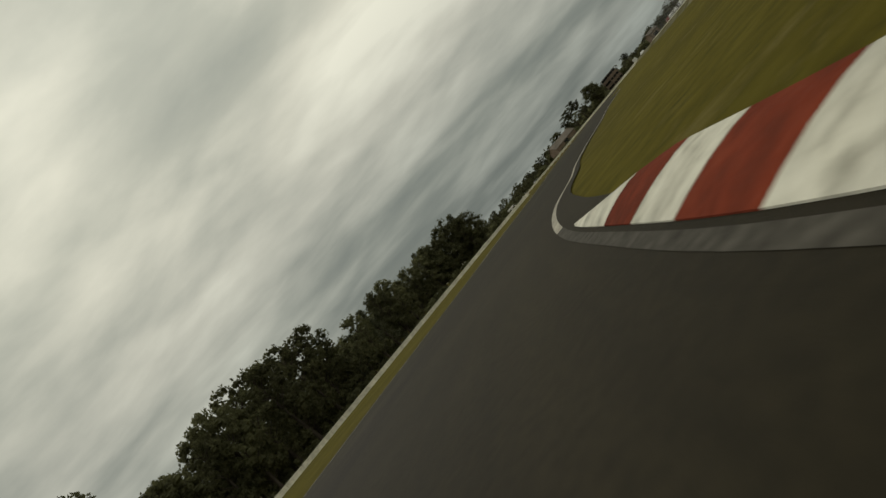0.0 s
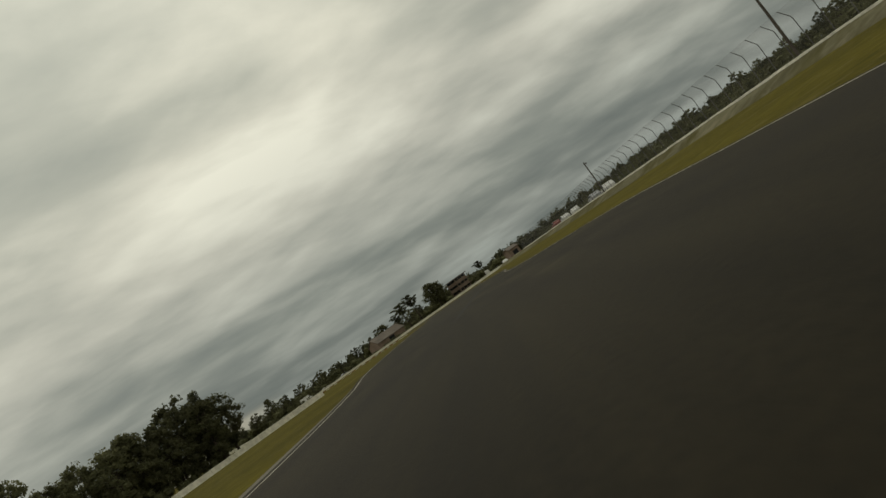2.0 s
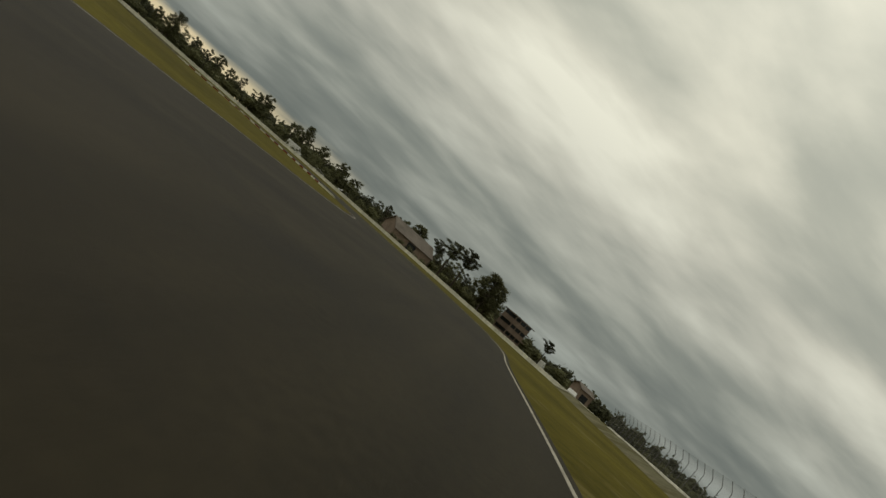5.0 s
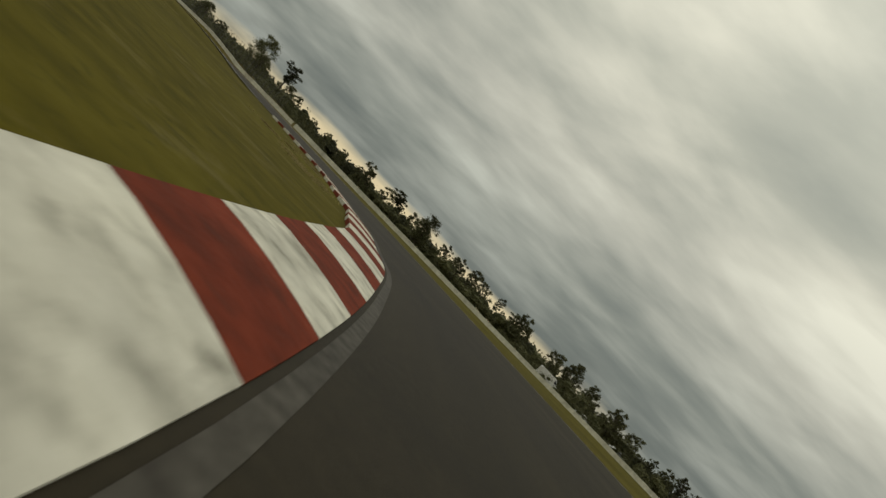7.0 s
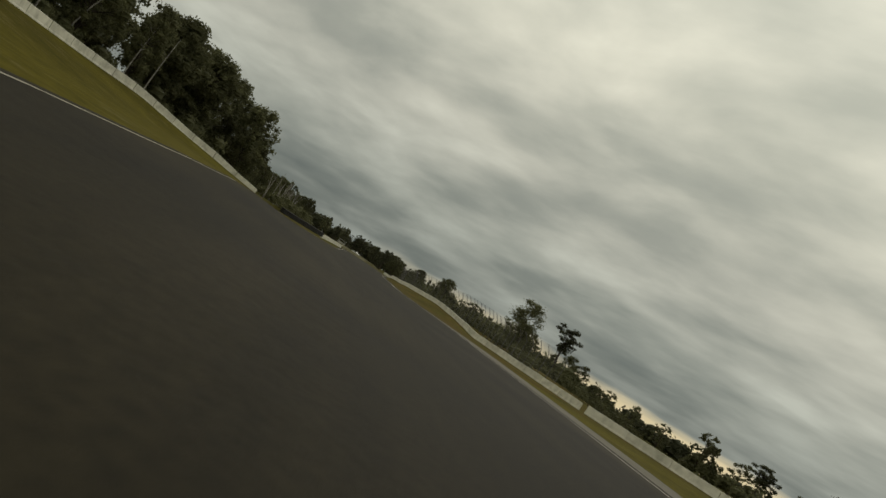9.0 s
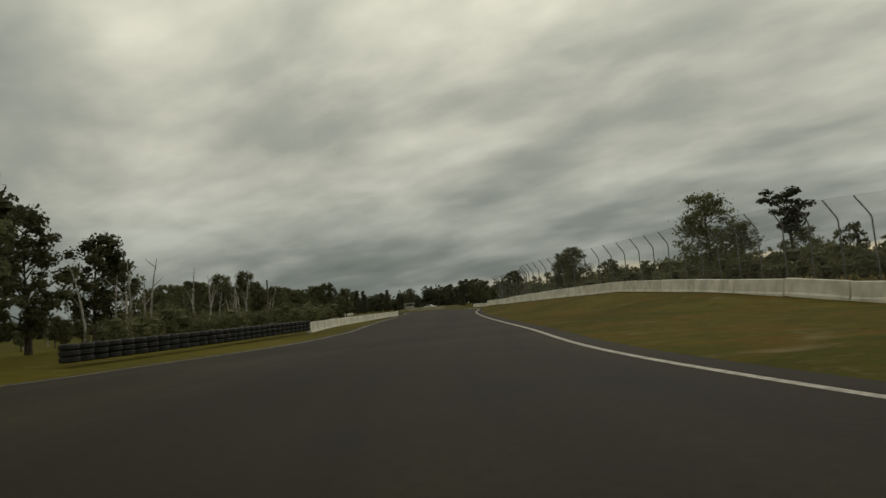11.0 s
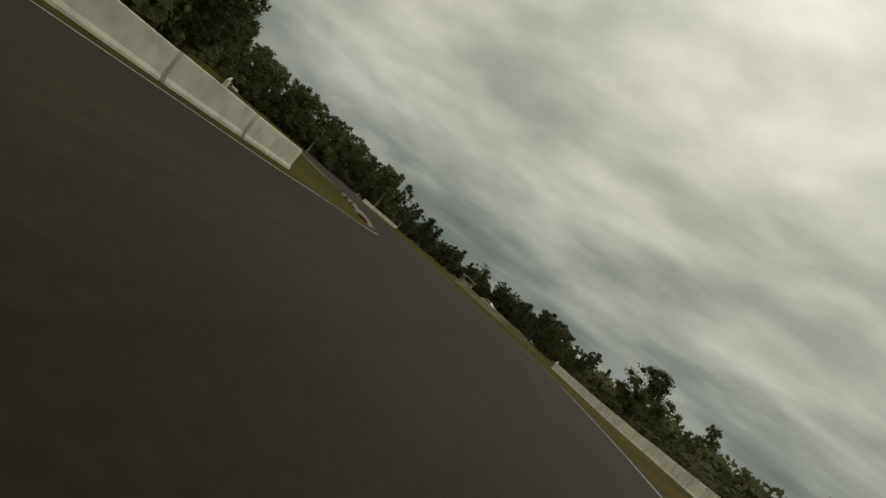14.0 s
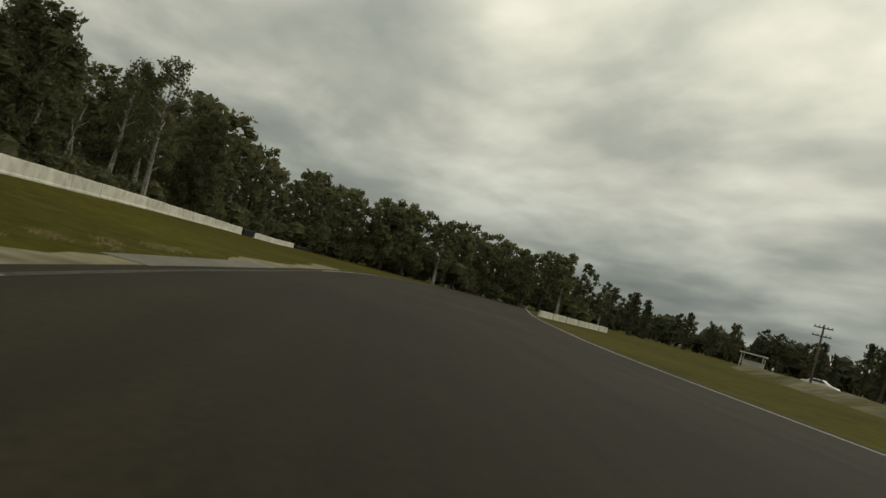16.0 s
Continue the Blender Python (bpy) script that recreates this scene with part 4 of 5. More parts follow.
BROAD = "dark green broadleaf tree with an uneven crown"
PROTOS = {
    "broad": [tree(11, 10, 2.9, 0.20, 84, 44, 0.15, BARK, LEAF, BROAD), tree(12, 10, 2.4, 0.14, 84, 44, 0.15, BARK, LEAF, BROAD), tree(13, 10, 3.3, 0.26, 88, 44, 0.15, BARK, LEAF, BROAD)],
    "mid_broad": [tree(18, 10, 2.9, 0.16, 66, 24, 0.19, BARK, LEAF, BROAD), tree(19, 10, 2.5, 0.14, 66, 24, 0.19, BARK, LEAF, BROAD), tree(20, 10, 3.2, 0.2, 68, 24, 0.19, BARK, LEAF, BROAD)],
    "airy": [tree(16, 10, 2.5, 0.2, 84, 84, 0.12, BARK, LEAF, "dark green tree with an open feathery crown", "birch"), tree(17, 10, 2.8, 0.2, 88, 84, 0.12, BARK, LEAF, "dark green tree with an open feathery crown", "birch")],
    "pine": [tree(21, 10, 2.6, 0.62, 40, 50, 0.15, BARK, PINE, "tall dark pine with a flat open crown", "umbrella"), tree(22, 10, 2.2, 0.55, 36, 50, 0.15, BARK, PINE, "tall dark pine with a flat open crown", "umbrella")],
    "cone": [tree(31, 10, 2.0, 0.12, 44, 44, 0.15, BARK, PINE, "dark green conical conifer tree", "cone")],
    "birch": [tree(41, 10, 2.0, 0.3, 46, 64, 0.12, PALE_BARK, LEAF, "slender birch with a pale trunk", "birch"), tree(42, 10, 1.7, 0.36, 42, 64, 0.12, PALE_BARK, LEAF, "slender birch with a pale trunk", "birch")],
    "far_broad": [tree(14, 10, 2.9, 0.18, 40, 14, 0.31, BARK, LEAF, BROAD), tree(15, 10, 3.3, 0.14, 42, 14, 0.31, BARK, LEAF, BROAD)],
    "far_pine": [tree(24, 10, 2.4, 0.5, 26, 20, 0.24, BARK, PINE, "tall dark pine with a flat open crown", "umbrella")],
    "far_cone": [tree(34, 10, 2.0, 0.12, 34, 18, 0.24, BARK, PINE, "dark green conical conifer tree", "cone")],
    "far_birch": [tree(44, 10, 2.0, 0.3, 34, 26, 0.2, PALE_BARK, LEAF, "slender birch with a pale trunk")],
    "bush": [shrub(51, 1.6, LEAF, "low dense dark green bush"), shrub(52, 2.2, LEAF, "low dense dark green bush")],
}
placed = set()
plant_rnd = random.Random(7)


def plant(kind, x, y, h, group="", wide=1.0):
    k = plant_rnd.randrange(len(PROTOS[kind]))
    proto = PROTOS[kind][k]
    native = 10 if kind != "bush" else (1.6, 2.2)[k]
    s = h / native
    m = pose(x, y, bank_at(x, y) - 0.06, 0, 0, plant_rnd.uniform(0, 360))
    if (kind, k) in placed:
        ob = copy_thing(proto, m)
    else:
        ob, proto.matrix_basis = proto, m
        placed.add((kind, k))
    ob.scale = (s * wide, s * wide, s)
    if group:
        ob["group"] = group
    return ob


def wood(ctrl, depth, rows, gap, kinds, h0, h1, group, seed):
    """Trees scattered in rows along a line; depth metres to its right."""
    rnd = random.Random(seed)
    line = spline(ctrl, gap)
    nrm = normals(line)
    for i, p in enumerate(line):
        for r in range(rows):
            o = depth * (r + rnd.uniform(-0.3, 0.3)) / max(1, rows - 1) if rows > 1 else rnd.uniform(-0.3, 0.3) * depth
            q = p + nrm[i] * o + np.array([rnd.gauss(0, 0.3), rnd.gauss(0, 0.3)]) * gap
            plant(rnd.choice(kinds), q[0], q[1], rnd.uniform(h0, h1), group, rnd.uniform(0.85, 1.25))


def forest(name, label, ctrl, depth, rows, gap, kinds, h0, h1, seed):
    """A far belt of trees as one mass: trunks and crowns joined into one mesh."""
    rnd = random.Random(seed)
    line = spline(ctrl, gap)
    nrm = normals(line)
    verts, faces, mats, base = [], [], [], 0
    me = bpy.data.meshes.new(name)
    slots = {}
    for i, p in enumerate(line):
        for r in range(rows):
            o = depth * (r + rnd.uniform(-0.3, 0.3)) / max(1, rows - 1)
            q = p + nrm[i] * o + np.array([rnd.gauss(0, 0.3), rnd.gauss(0, 0.3)]) * gap
            proto = rnd.choice(PROTOS["far_" + rnd.choice(kinds)])
            s = rnd.uniform(h0, h1) / 10
            w, a = s * rnd.uniform(0.95, 1.35), rnd.uniform(0, 6.3)
            turned = np.array([[w * math.cos(a), -w * math.sin(a), 0], [w * math.sin(a), w * math.cos(a), 0], [0, 0, s]])
            for ch in proto.children:
                src = ch.data
                co = np.empty(len(src.vertices) * 3)
                src.vertices.foreach_get("co", co)
                verts.append(co.reshape(-1, 3) @ turned.T + (q[0], q[1], bank_at(*q) - 0.06))
                mat = src.materials[0]
                if mat.name not in slots:
                    slots[mat.name] = len(slots)
                    me.materials.append(mat)
                for poly in src.polygons:
                    faces.append([v + base for v in poly.vertices])
                mats += [slots[mat.name]] * len(src.polygons)
                base += len(src.vertices)
    me.from_pydata(np.concatenate(verts).tolist(), [], faces)
    me.polygons.foreach_set("material_index", mats)
    return tagged(new(name, me), label, "trees", kind="stuff")


ROADSIDE, INNER, FAR, OUTER = "trees of the roadside wood", "trees of the inner wood", "trees of the far wood", "trees beyond the outer wall"
wood([(-104, 50), (-66, 96), (-58, 106)], -12, 2, 4.2, ["mid_broad"], 19, 24, ROADSIDE, 1)
wood([(-54, 111), (-40, 128), (-26, 146)], -14, 2, 3.6, ["mid_broad"], 15.5, 20, ROADSIDE, 12)
wood([(-22, 150), (-4, 170), (14, 186)], -14, 2, 3.4, ["mid_broad", "mid_broad", "mid_broad", "cone"], 11, 13.5, ROADSIDE, 11)
wood([(-1.7, 269.2), (-9.7, 273.2), (-25.7, 283.2), (-36.7, 295.2), (-45.7, 312.2)], -13, 3, 3.6, ["broad", "broad", "birch"], 7.6, 10.6, INNER, 2)
wood([(-53.7, 316.2), (-67.7, 328.2), (-81.7, 339.2), (-94.7, 349.2)], -12, 2, 4.0, ["broad", "birch", "birch"], 1.7, 2.7, INNER, 3)
for x, y, h in ((-40.7, 300.7, 9.6), (-44.7, 306.7, 9.9), (-48.7, 311.2, 10.0), (-47.2, 315.7, 9.2), (-53.2, 317.2, 9.5), (-58.7, 321.2, 8.3), (-64.7, 326.2, 7.2)):
    plant("broad", x, y, h, INNER, 1.1)
wood([(-95.7, 354.2), (-102.7, 359.2), (-111.7, 364.2)], -12, 2, 3.6, ["broad", "broad", "birch"], 1.5, 2.1, INNER, 31)
plant("broad", -82.2, 356.9, 3.2, INNER, 1.05)
for x, y, h in ((-120.2, 376.8, 6.0), (-122.7, 375.8, 5.7), (-125.7, 376.4, 5.5), (-124.7, 372.7, 5.1)):
    plant("broad", x, y, h, INNER, 1.0)
wood([(-115.7, 367.2), (-123.7, 372.2), (-137.7, 376.2)], -12, 2, 3.6, ["broad", "broad", "cone", "birch"], 2.9, 4.0, INNER, 32)
wood([(-143.7, 377.7), (-150.7, 379), (-157.7, 380.2)], -8, 2, 4.0, ["broad", "broad", "birch"], 5.8, 7.5, FAR, 41)
wood([(-161.7, 380.8), (-175.7, 383.2), (-193.7, 387.2), (-210.7, 393.2)], -8, 2, 4.0, ["broad", "birch", "birch"], 8.2, 11.2, FAR, 4)
FAR_WOOD = "distant dark mixed woodland of many trees"
forest("woodland", FAR_WOOD, [(-213.7, 390.2), (-233.7, 397.2), (-250.7, 408.2), (-258.7, 428.2), (-267.7, 448.2), (-285.7, 478.2)], -14, 3, 4.6, ["broad", "broad", "birch"], 10, 13, 5)
forest("woodland", FAR_WOOD, [(-289.7, 484.2), (-305.7, 518.2), (-260.7, 543.2), (-237.7, 503.2)], -14, 2, 5, ["broad", "pine", "cone"], 8, 11, 6)
forest("woodland", FAR_WOOD, [(150, 392), (112, 402), (60, 425), (4.3, 436.2), (-30.7, 433.2)], 30, 2, 7, ["broad", "pine", "broad"], 7, 10, 7)
forest("woodland", FAR_WOOD, [(-41.7, 406.2), (-65.7, 412.2), (-93.7, 423.2), (-135.7, 450.2), (-175.7, 478.2)], 20, 2, 6, ["broad", "broad"], 4, 7, 8)
forest("woodland", FAR_WOOD, [(78, 84), (92, 124), (112, 168), (132, 212), (152, 262)], 16, 3, 4.2, ["broad", "broad", "broad", "pine"], 2.4, 4.4, 10)
forest("woodland", FAR_WOOD, [(-8, 190), (-30, 160), (-58, 126), (-80, 98)], 14, 2, 5, ["broad"], 9, 12, 9)
for x, y, h, k in ((107, 370, 9.5, "pine"), (113, 377, 12.5, "pine"), (117, 371, 13.5, "pine"), (123, 356, 12, "broad"), (126, 359, 11, "broad"), (146, 352, 8, "pine"), (100, 374, 9, "broad"),
                   (9, 181, 10.6, "broad"), (13, 185, 11, "broad"), (17.5, 188.5, 10.2, "broad"), (5, 178, 11.2, "broad"), (15, 182, 10.2, "broad"), (-63.7, 402.2, 12.5, "airy"), (-53.7, 405.2, 12, "pine"), (-72.0, 384.4, 6.3, "airy"), (-75.6, 386.6, 6.0, "airy"), (-137.7, 438.2, 7.6, "broad"), (-133.5, 436.5, 4.6, "broad"),
                   (0.3, 424.2, 10.5, "airy"), (-19.7, 444.2, 10, "pine"), (0.3, 476.2, 9, "broad"), (56, 520, 15, "broad"), (-49.7, 384.2, 6.5, "airy"), (-56.7, 414.2, 7.5, "airy"), (-89.7, 402.2, 6, "airy")):
    plant(k, x, y, h, "lone trees beyond the outer wall", 1.25)


def bare_trunk(x, y, h, seed):
    """A dead, leaning, nearly branchless trunk."""
    rnd = random.Random(seed)
    root = tagged(new("dead_tree"), "bare pale dead tree trunk leaning before the wood", "tree", "bare trunks before the woods")
    root.location = (x, y, bank_at(x, y) - 0.06)
    dx, dy = rnd.gauss(0, 0.12) * h, rnd.gauss(0, 0.12) * h
    bm = bmesh.new()
    tube(bm, [(dx * s * s, dy * s * s, h * s) for s in (0, 0.25, 0.5, 0.75, 1)], [0.075, 0.062, 0.05, 0.035, 0.012], 6)
    part("trunk", bm, PALE_BARK, root)
    for k in range(3):
        s = rnd.uniform(0.45, 0.9)
        a = rnd.uniform(0, 6.3)
        reach = rnd.uniform(0.3, 0.8)
        bm = bmesh.new()
        tube(bm, [(dx * s * s, dy * s * s, h * s), (dx * s * s + math.cos(a) * reach, dy * s * s + math.sin(a) * reach, h * s + reach * 0.9)], [0.025, 0.008], 4)
        part("branch", bm, PALE_BARK, root)
    return root


trunk_rnd = random.Random(15)
for ctrl, count, h0, h1 in (([(-47.7, 323.2), (-55.7, 329.2), (-65.7, 337.2), (-79.7, 348.2)], 22, 2.5, 4.3), ([(-13.7, 279.2), (-23.7, 286.7), (-33.7, 297.2)], 8, 4.5, 7.0), ([(-155.7, 382.7), (-173.7, 386.2), (-191.7, 390.2)], 7, 3, 6)):
    line = spline(ctrl, 0.5)
    for _ in range(count):
        p = line[trunk_rnd.randrange(len(line))]
        bare_trunk(p[0] + trunk_rnd.gauss(0, 0.6), p[1] - 0.8 + trunk_rnd.gauss(0, 0.6), trunk_rnd.uniform(h0, h1), trunk_rnd.randrange(9999))


# ---- undergrowth and distant woods ----
def thicket(name, label, lines, height, gap, per, size, seed, leaf, wide=1.0, core=0.72):
    """Countless leafy bushes along lines, as one mass of small leaf sprays."""
    rnd = random.Random(seed)
    verts, faces = [], []
    for ctrl in lines:
        for p in spline(ctrl, gap):
            h = height * rnd.uniform(0.55, 1.25)
            q = (p[0] + rnd.gauss(0, 0.35) * gap, p[1] + rnd.gauss(0, 0.35) * gap)
            z0 = bank_at(*q)
            for _ in range(3):
                c = (q[0] + rnd.gauss(0, 0.3) * h * wide, q[1] + rnd.gauss(0, 0.3) * h * wide, z0 + h * rnd.uniform(0.25, 0.72))
                leaf_clump(rnd, verts, faces, c, h * 0.42, per, size * rnd.uniform(0.7, 1.0), 0.85, core=core)
    me = bpy.data.meshes.new(name)
    me.from_pydata(verts, [], faces)
    me.materials.append(leaf)
    return tagged(new(name, me), label, "undergrowth", kind="stuff")


thicket("undergrowth", "dark tangled undergrowth at the foot of the woods",
        [[(-100, 55), (-46, 120), (14, 184)], [(-1.7, 271.2), (-7.7, 274.2), (-24.7, 284.7), (-34.7, 295.2), (-41.7, 309.2)], [(-97.7, 361.2), (-105.7, 368.2), (-125.7, 376.2), (-143.7, 379.2)],
         [(-145.7, 380.2), (-165.7, 384.2), (-190.7, 389.2), (-215.7, 393.6), (-240.7, 401.6), (-256.7, 416.2), (-267.7, 448.2)]], 2.2, 1.6, 44, 0.19, 21, LEAF)
thicket("undergrowth", "tangled low scrub and saplings behind the white wall",
        [[(-45.7, 322.2), (-65.7, 338.2), (-85.7, 353.2), (-97.7, 361.2)], [(-51.7, 324.2), (-71.7, 339.2), (-93.7, 354.2), (-115.7, 367.2)]], 1.45, 1.25, 80, 0.095, 26, LEAF, 1.0, 0.5)
thicket("undergrowth", "low scrub growing behind the outer wall",
        [[(-15.7, 342.2), (-33.7, 355.2), (-50.7, 366.2), (-65.7, 374.2), (-81.7, 387.2), (-105.7, 406.2)], [(-5.7, 353.2), (-35.7, 370.2), (-60.7, 380.2), (-85.7, 400.2), (-120.7, 420.2)], [(-25.7, 393.2), (-65.7, 404.2), (-105.7, 423.2), (-155.7, 448.2)],
         [(45, 350), (75, 350), (100, 330)], [(61.5, 84.5), (69.5, 108.5), (76.5, 130.5), (95.5, 170.5), (112.5, 216.5), (123, 255)], [(66, 104), (78, 140), (98, 184), (124, 250)]], 1.7, 1.5, 64, 0.11, 22, LEAF, 1.0, 0.5)
thicket("undergrowth", "dense dark understorey of the distant woods",
        [[(172, 384), (150, 388), (112, 397), (60, 419), (4.3, 431.2), (-30.7, 429.2)], [(-41.7, 402.2), (-65.7, 408.2), (-93.7, 419.2), (-135.7, 446.2), (-175.7, 474.2)], [(-211.7, 391.2), (-233.7, 398.4), (-252.7, 412.2), (-263.7, 438.2), (-281.7, 476.2)]], 4.6, 2.6, 46, 0.4, 25, LEAF, 0.8)
ring = [(420 * math.cos(a) - 40, 420 * math.sin(a) + 250) for a in (2 * math.pi * k / 40 for k in range(41))]
ring_b = [(455 * math.cos(a) - 40, 455 * math.sin(a) + 250) for a in (2 * math.pi * k / 40 for k in range(41))]
thicket("far_woods", "distant dark belt of woodland round the circuit", [ring, ring_b], 9.5, 4.0, 13, 1.3, 23, PINE, 0.5)
thicket("far_woods", "distant dark belt of woodland round the circuit", [ring], 5.0, 3.0, 10, 1.15, 24, LEAF, 0.6)


# ---- catch fences ----
MESH = bpy.data.materials.new("chain_link_mesh")
MESH.use_nodes = True
mt, ml = MESH.node_tree.nodes, MESH.node_tree.links
clear, wire, mixed = mt.new("ShaderNodeBsdfTransparent"), mt["Principled BSDF"], mt.new("ShaderNodeMixShader")
wire.inputs["Base Color"].default_value, wire.inputs["Roughness"].default_value = (0.16, 0.16, 0.15, 1), 0.6
holes = mt.new("ShaderNodeTexNoise")
holes.inputs["Scale"].default_value = 0.8
cover_range = mt.new("ShaderNodeMapRange")
cover_range.inputs["To Min"].default_value, cover_range.inputs["To Max"].default_value = 0.06, 0.16
ml.new(holes.outputs["Fac"], cover_range.inputs["Value"])
ml.new(cover_range.outputs[0], mixed.inputs[0])
ml.new(clear.outputs[0], mixed.inputs[1])
ml.new(wire.outputs[0], mixed.inputs[2])
ml.new(mixed.outputs[0], mt["Material Output"].inputs[0])
POST_H, ARM = 2.75, 0.95
post_bm = bmesh.new()
tube(post_bm, [(0, 0, -0.2), (0, 0, POST_H * 0.5), (0, 0, POST_H - 0.12), (-0.05, 0, POST_H + 0.06), (-ARM * 0.62, 0, POST_H + ARM * 0.85)], [0.034, 0.034, 0.034, 0.031, 0.027], 7)
POST_ME = bpy.data.meshes.new("post")
post_bm.to_mesh(POST_ME)
post_bm.free()
POST_ME.materials.append(STEEL)


def catch_fence(ctrl, spacing, label, height=None):
    """Bent-topped posts with cables and mesh between; the tops lean to the left of the line."""
    base = tagged(new("catch_fence"), label, "fence")
    line = spline(ctrl, spacing)
    nrm = normals(line)
    o = line[0]
    base.location = (*o, 0)
    zs = [height(*p) if height else 0.0 for p in line]
    rnd = random.Random(3)
    for p, n, z in zip(line, nrm, zs):
        ob = new("post", POST_ME)
        ob.parent = base
        ob.location = (p[0] - o[0], p[1] - o[1], z)
        ob.rotation_euler = (rnd.gauss(0, 0.012), rnd.gauss(0, 0.012), math.atan2(n[1], n[0]) + rnd.gauss(0, 0.04))
    for k, (h, out) in enumerate(((1.2, 0), (POST_H, 0), (POST_H + ARM * 0.85, ARM * 0.62))):
        bm = bmesh.new()
        tube(bm, [(p[0] - o[0] - n[0] * out, p[1] - o[1] - n[1] * out, z + h) for p, n, z in zip(line, nrm, zs)], [0.002] * len(line), 4)
        part("cable", bm, STEEL, base)
    cols = ((0.3, 0), (POST_H, 0), (POST_H + ARM * 0.85, ARM * 0.62))
    bm = bmesh.new()
    rows = [[bm.verts.new((p[0] - o[0] - n[0] * (out + 0.07), p[1] - o[1] - n[1] * (out + 0.07), z + h)) for h, out in cols] for p, n, z in zip(line, nrm, zs)]
    for a, b in zip(rows, rows[1:]):
        for k in range(2):
            bm.faces.new((a[k], b[k], b[k + 1], a[k + 1]))
    part("mesh", bm, MESH, base, "fine grey chain-link mesh")
    return base


FENCE = "tall debris fence of bent grey steel posts with wire mesh"
behind = spline(WALL_D, 6)
behind = [tuple(p) for p in shifted(behind, np.interp(behind[:, 0], (-60, -46), (1.5, 4.0)))][2:]
behind = spline([*behind, (-84.6, 383.2), (-87.4, 386.4), (-91, 390)], 0.25)[2:]
catch_fence([tuple(p) for p in behind[::10]], 2.05, FENCE, bank_at)
catch_fence([(48, 70), (53.5, 83), (63, 110), (68.5, 128.5), (77.5, 151.5), (87.5, 174), (105.5, 221.5), (119.5, 260)], 2.6, FENCE, terrace)


# ---- tyre barrier ----
def tyre_mesh():
    bm = bmesh.new()
    prof = [(0.17, 0.02), (0.22, 0.0), (0.29, 0.015), (0.32, 0.05), (0.32, 0.15), (0.29, 0.185), (0.22, 0.2), (0.17, 0.18)]
    rings = [[bm.verts.new((r * math.cos(a), r * math.sin(a), z)) for r, z in prof] for a in (2 * math.pi * k / 14 for k in range(14))]
    for i in range(14):
        for k in range(len(prof)):
            k2 = (k + 1) % len(prof)
            bm.faces.new((rings[i][k], rings[(i + 1) % 14][k], rings[(i + 1) % 14][k2], rings[i][k2]))
    me = bpy.data.meshes.new("tyre")
    bm.to_mesh(me)
    bm.free()
    me.materials.append(RUBBER)
    return me


tyre_me = tyre_mesh()


def tyre_barrier(ctrl, rows, label, seed):
    """Stacks of tyres side by side along a line."""
    base = tagged(new("tyre_barrier"), label, "tyre barrier")
    line = spline(ctrl, 0.66)
    base.location = (*line[0], bank_at(*line[0]))
    rnd = random.Random(seed)
    for p in line:
        for k in range(rows):
            t = new("tyre", tyre_me)
            t.parent = base
            t.location = (p[0] - line[0][0] + rnd.gauss(0, 0.02), p[1] - line[0][1] + rnd.gauss(0, 0.02), 0.2 * k - 0.02)
            t.rotation_euler = (0, 0, rnd.uniform(0, 6))
    return base


tyre_barrier([(-37.2, 318.6), (-42.2, 325.2), (-47, 330.6), (-50.2, 334.1)], 3, "long barrier of stacked black tyres before the white wall", 9)
tyre_barrier([(-214.4, 399.6), (-216.4, 400.1), (-218.6, 400.7)], 3, "short stack of black tyres filling a gap in the white wall", 19)
tyre_barrier([(-240.8, 407.5), (-244, 408.8), (-247.5, 410.4)], 2, "low stack of black tyres at the end of the white wall", 29)

# ---- buildings, poles and vehicles in the distance ----
PLASTER = material("weathered_tan_cladding", [(0.3, (0.15, 0.11, 0.085)), (0.7, (0.23, 0.175, 0.135))], 2, 6, 0.9, 0.15, 0.4, 0.1)
ROOFING = material("grey_brown_metal_roof", [(0.3, (0.12, 0.10, 0.085)), (0.7, (0.17, 0.145, 0.12))], 2, 6, 0.7, 0.2, 0.3, 0.1)
PALE = material("off_white_painted_boards", [(0.3, (0.42, 0.41, 0.37)), (0.7, (0.56, 0.55, 0.5))], 3, 6, 0.8, 0.12, 0.5, 0.1)
GLASS = material("dark_window_glass", [(0.3, (0.015, 0.017, 0.02)), (0.7, (0.03, 0.032, 0.035))], 1, 3, 0.08, 0.1, 0.5, 0, spec=0.5)
CAR_WHITE = material("white_car_paint", [(0.3, (0.55, 0.55, 0.53)), (0.7, (0.66, 0.66, 0.64))], 2, 3, 0.3, 0.05, 0.5, 0, spec=0.5)
CAR_GREY = material("silver_grey_car_paint", [(0.3, (0.26, 0.27, 0.28)), (0.7, (0.33, 0.34, 0.35))], 2, 3, 0.3, 0.05, 0.5, 0, spec=0.5)
CAR_RED = material("dark_red_car_paint", [(0.3, (0.16, 0.03, 0.025)), (0.7, (0.22, 0.045, 0.035))], 2, 3, 0.3, 0.05, 0.5, 0, spec=0.5)


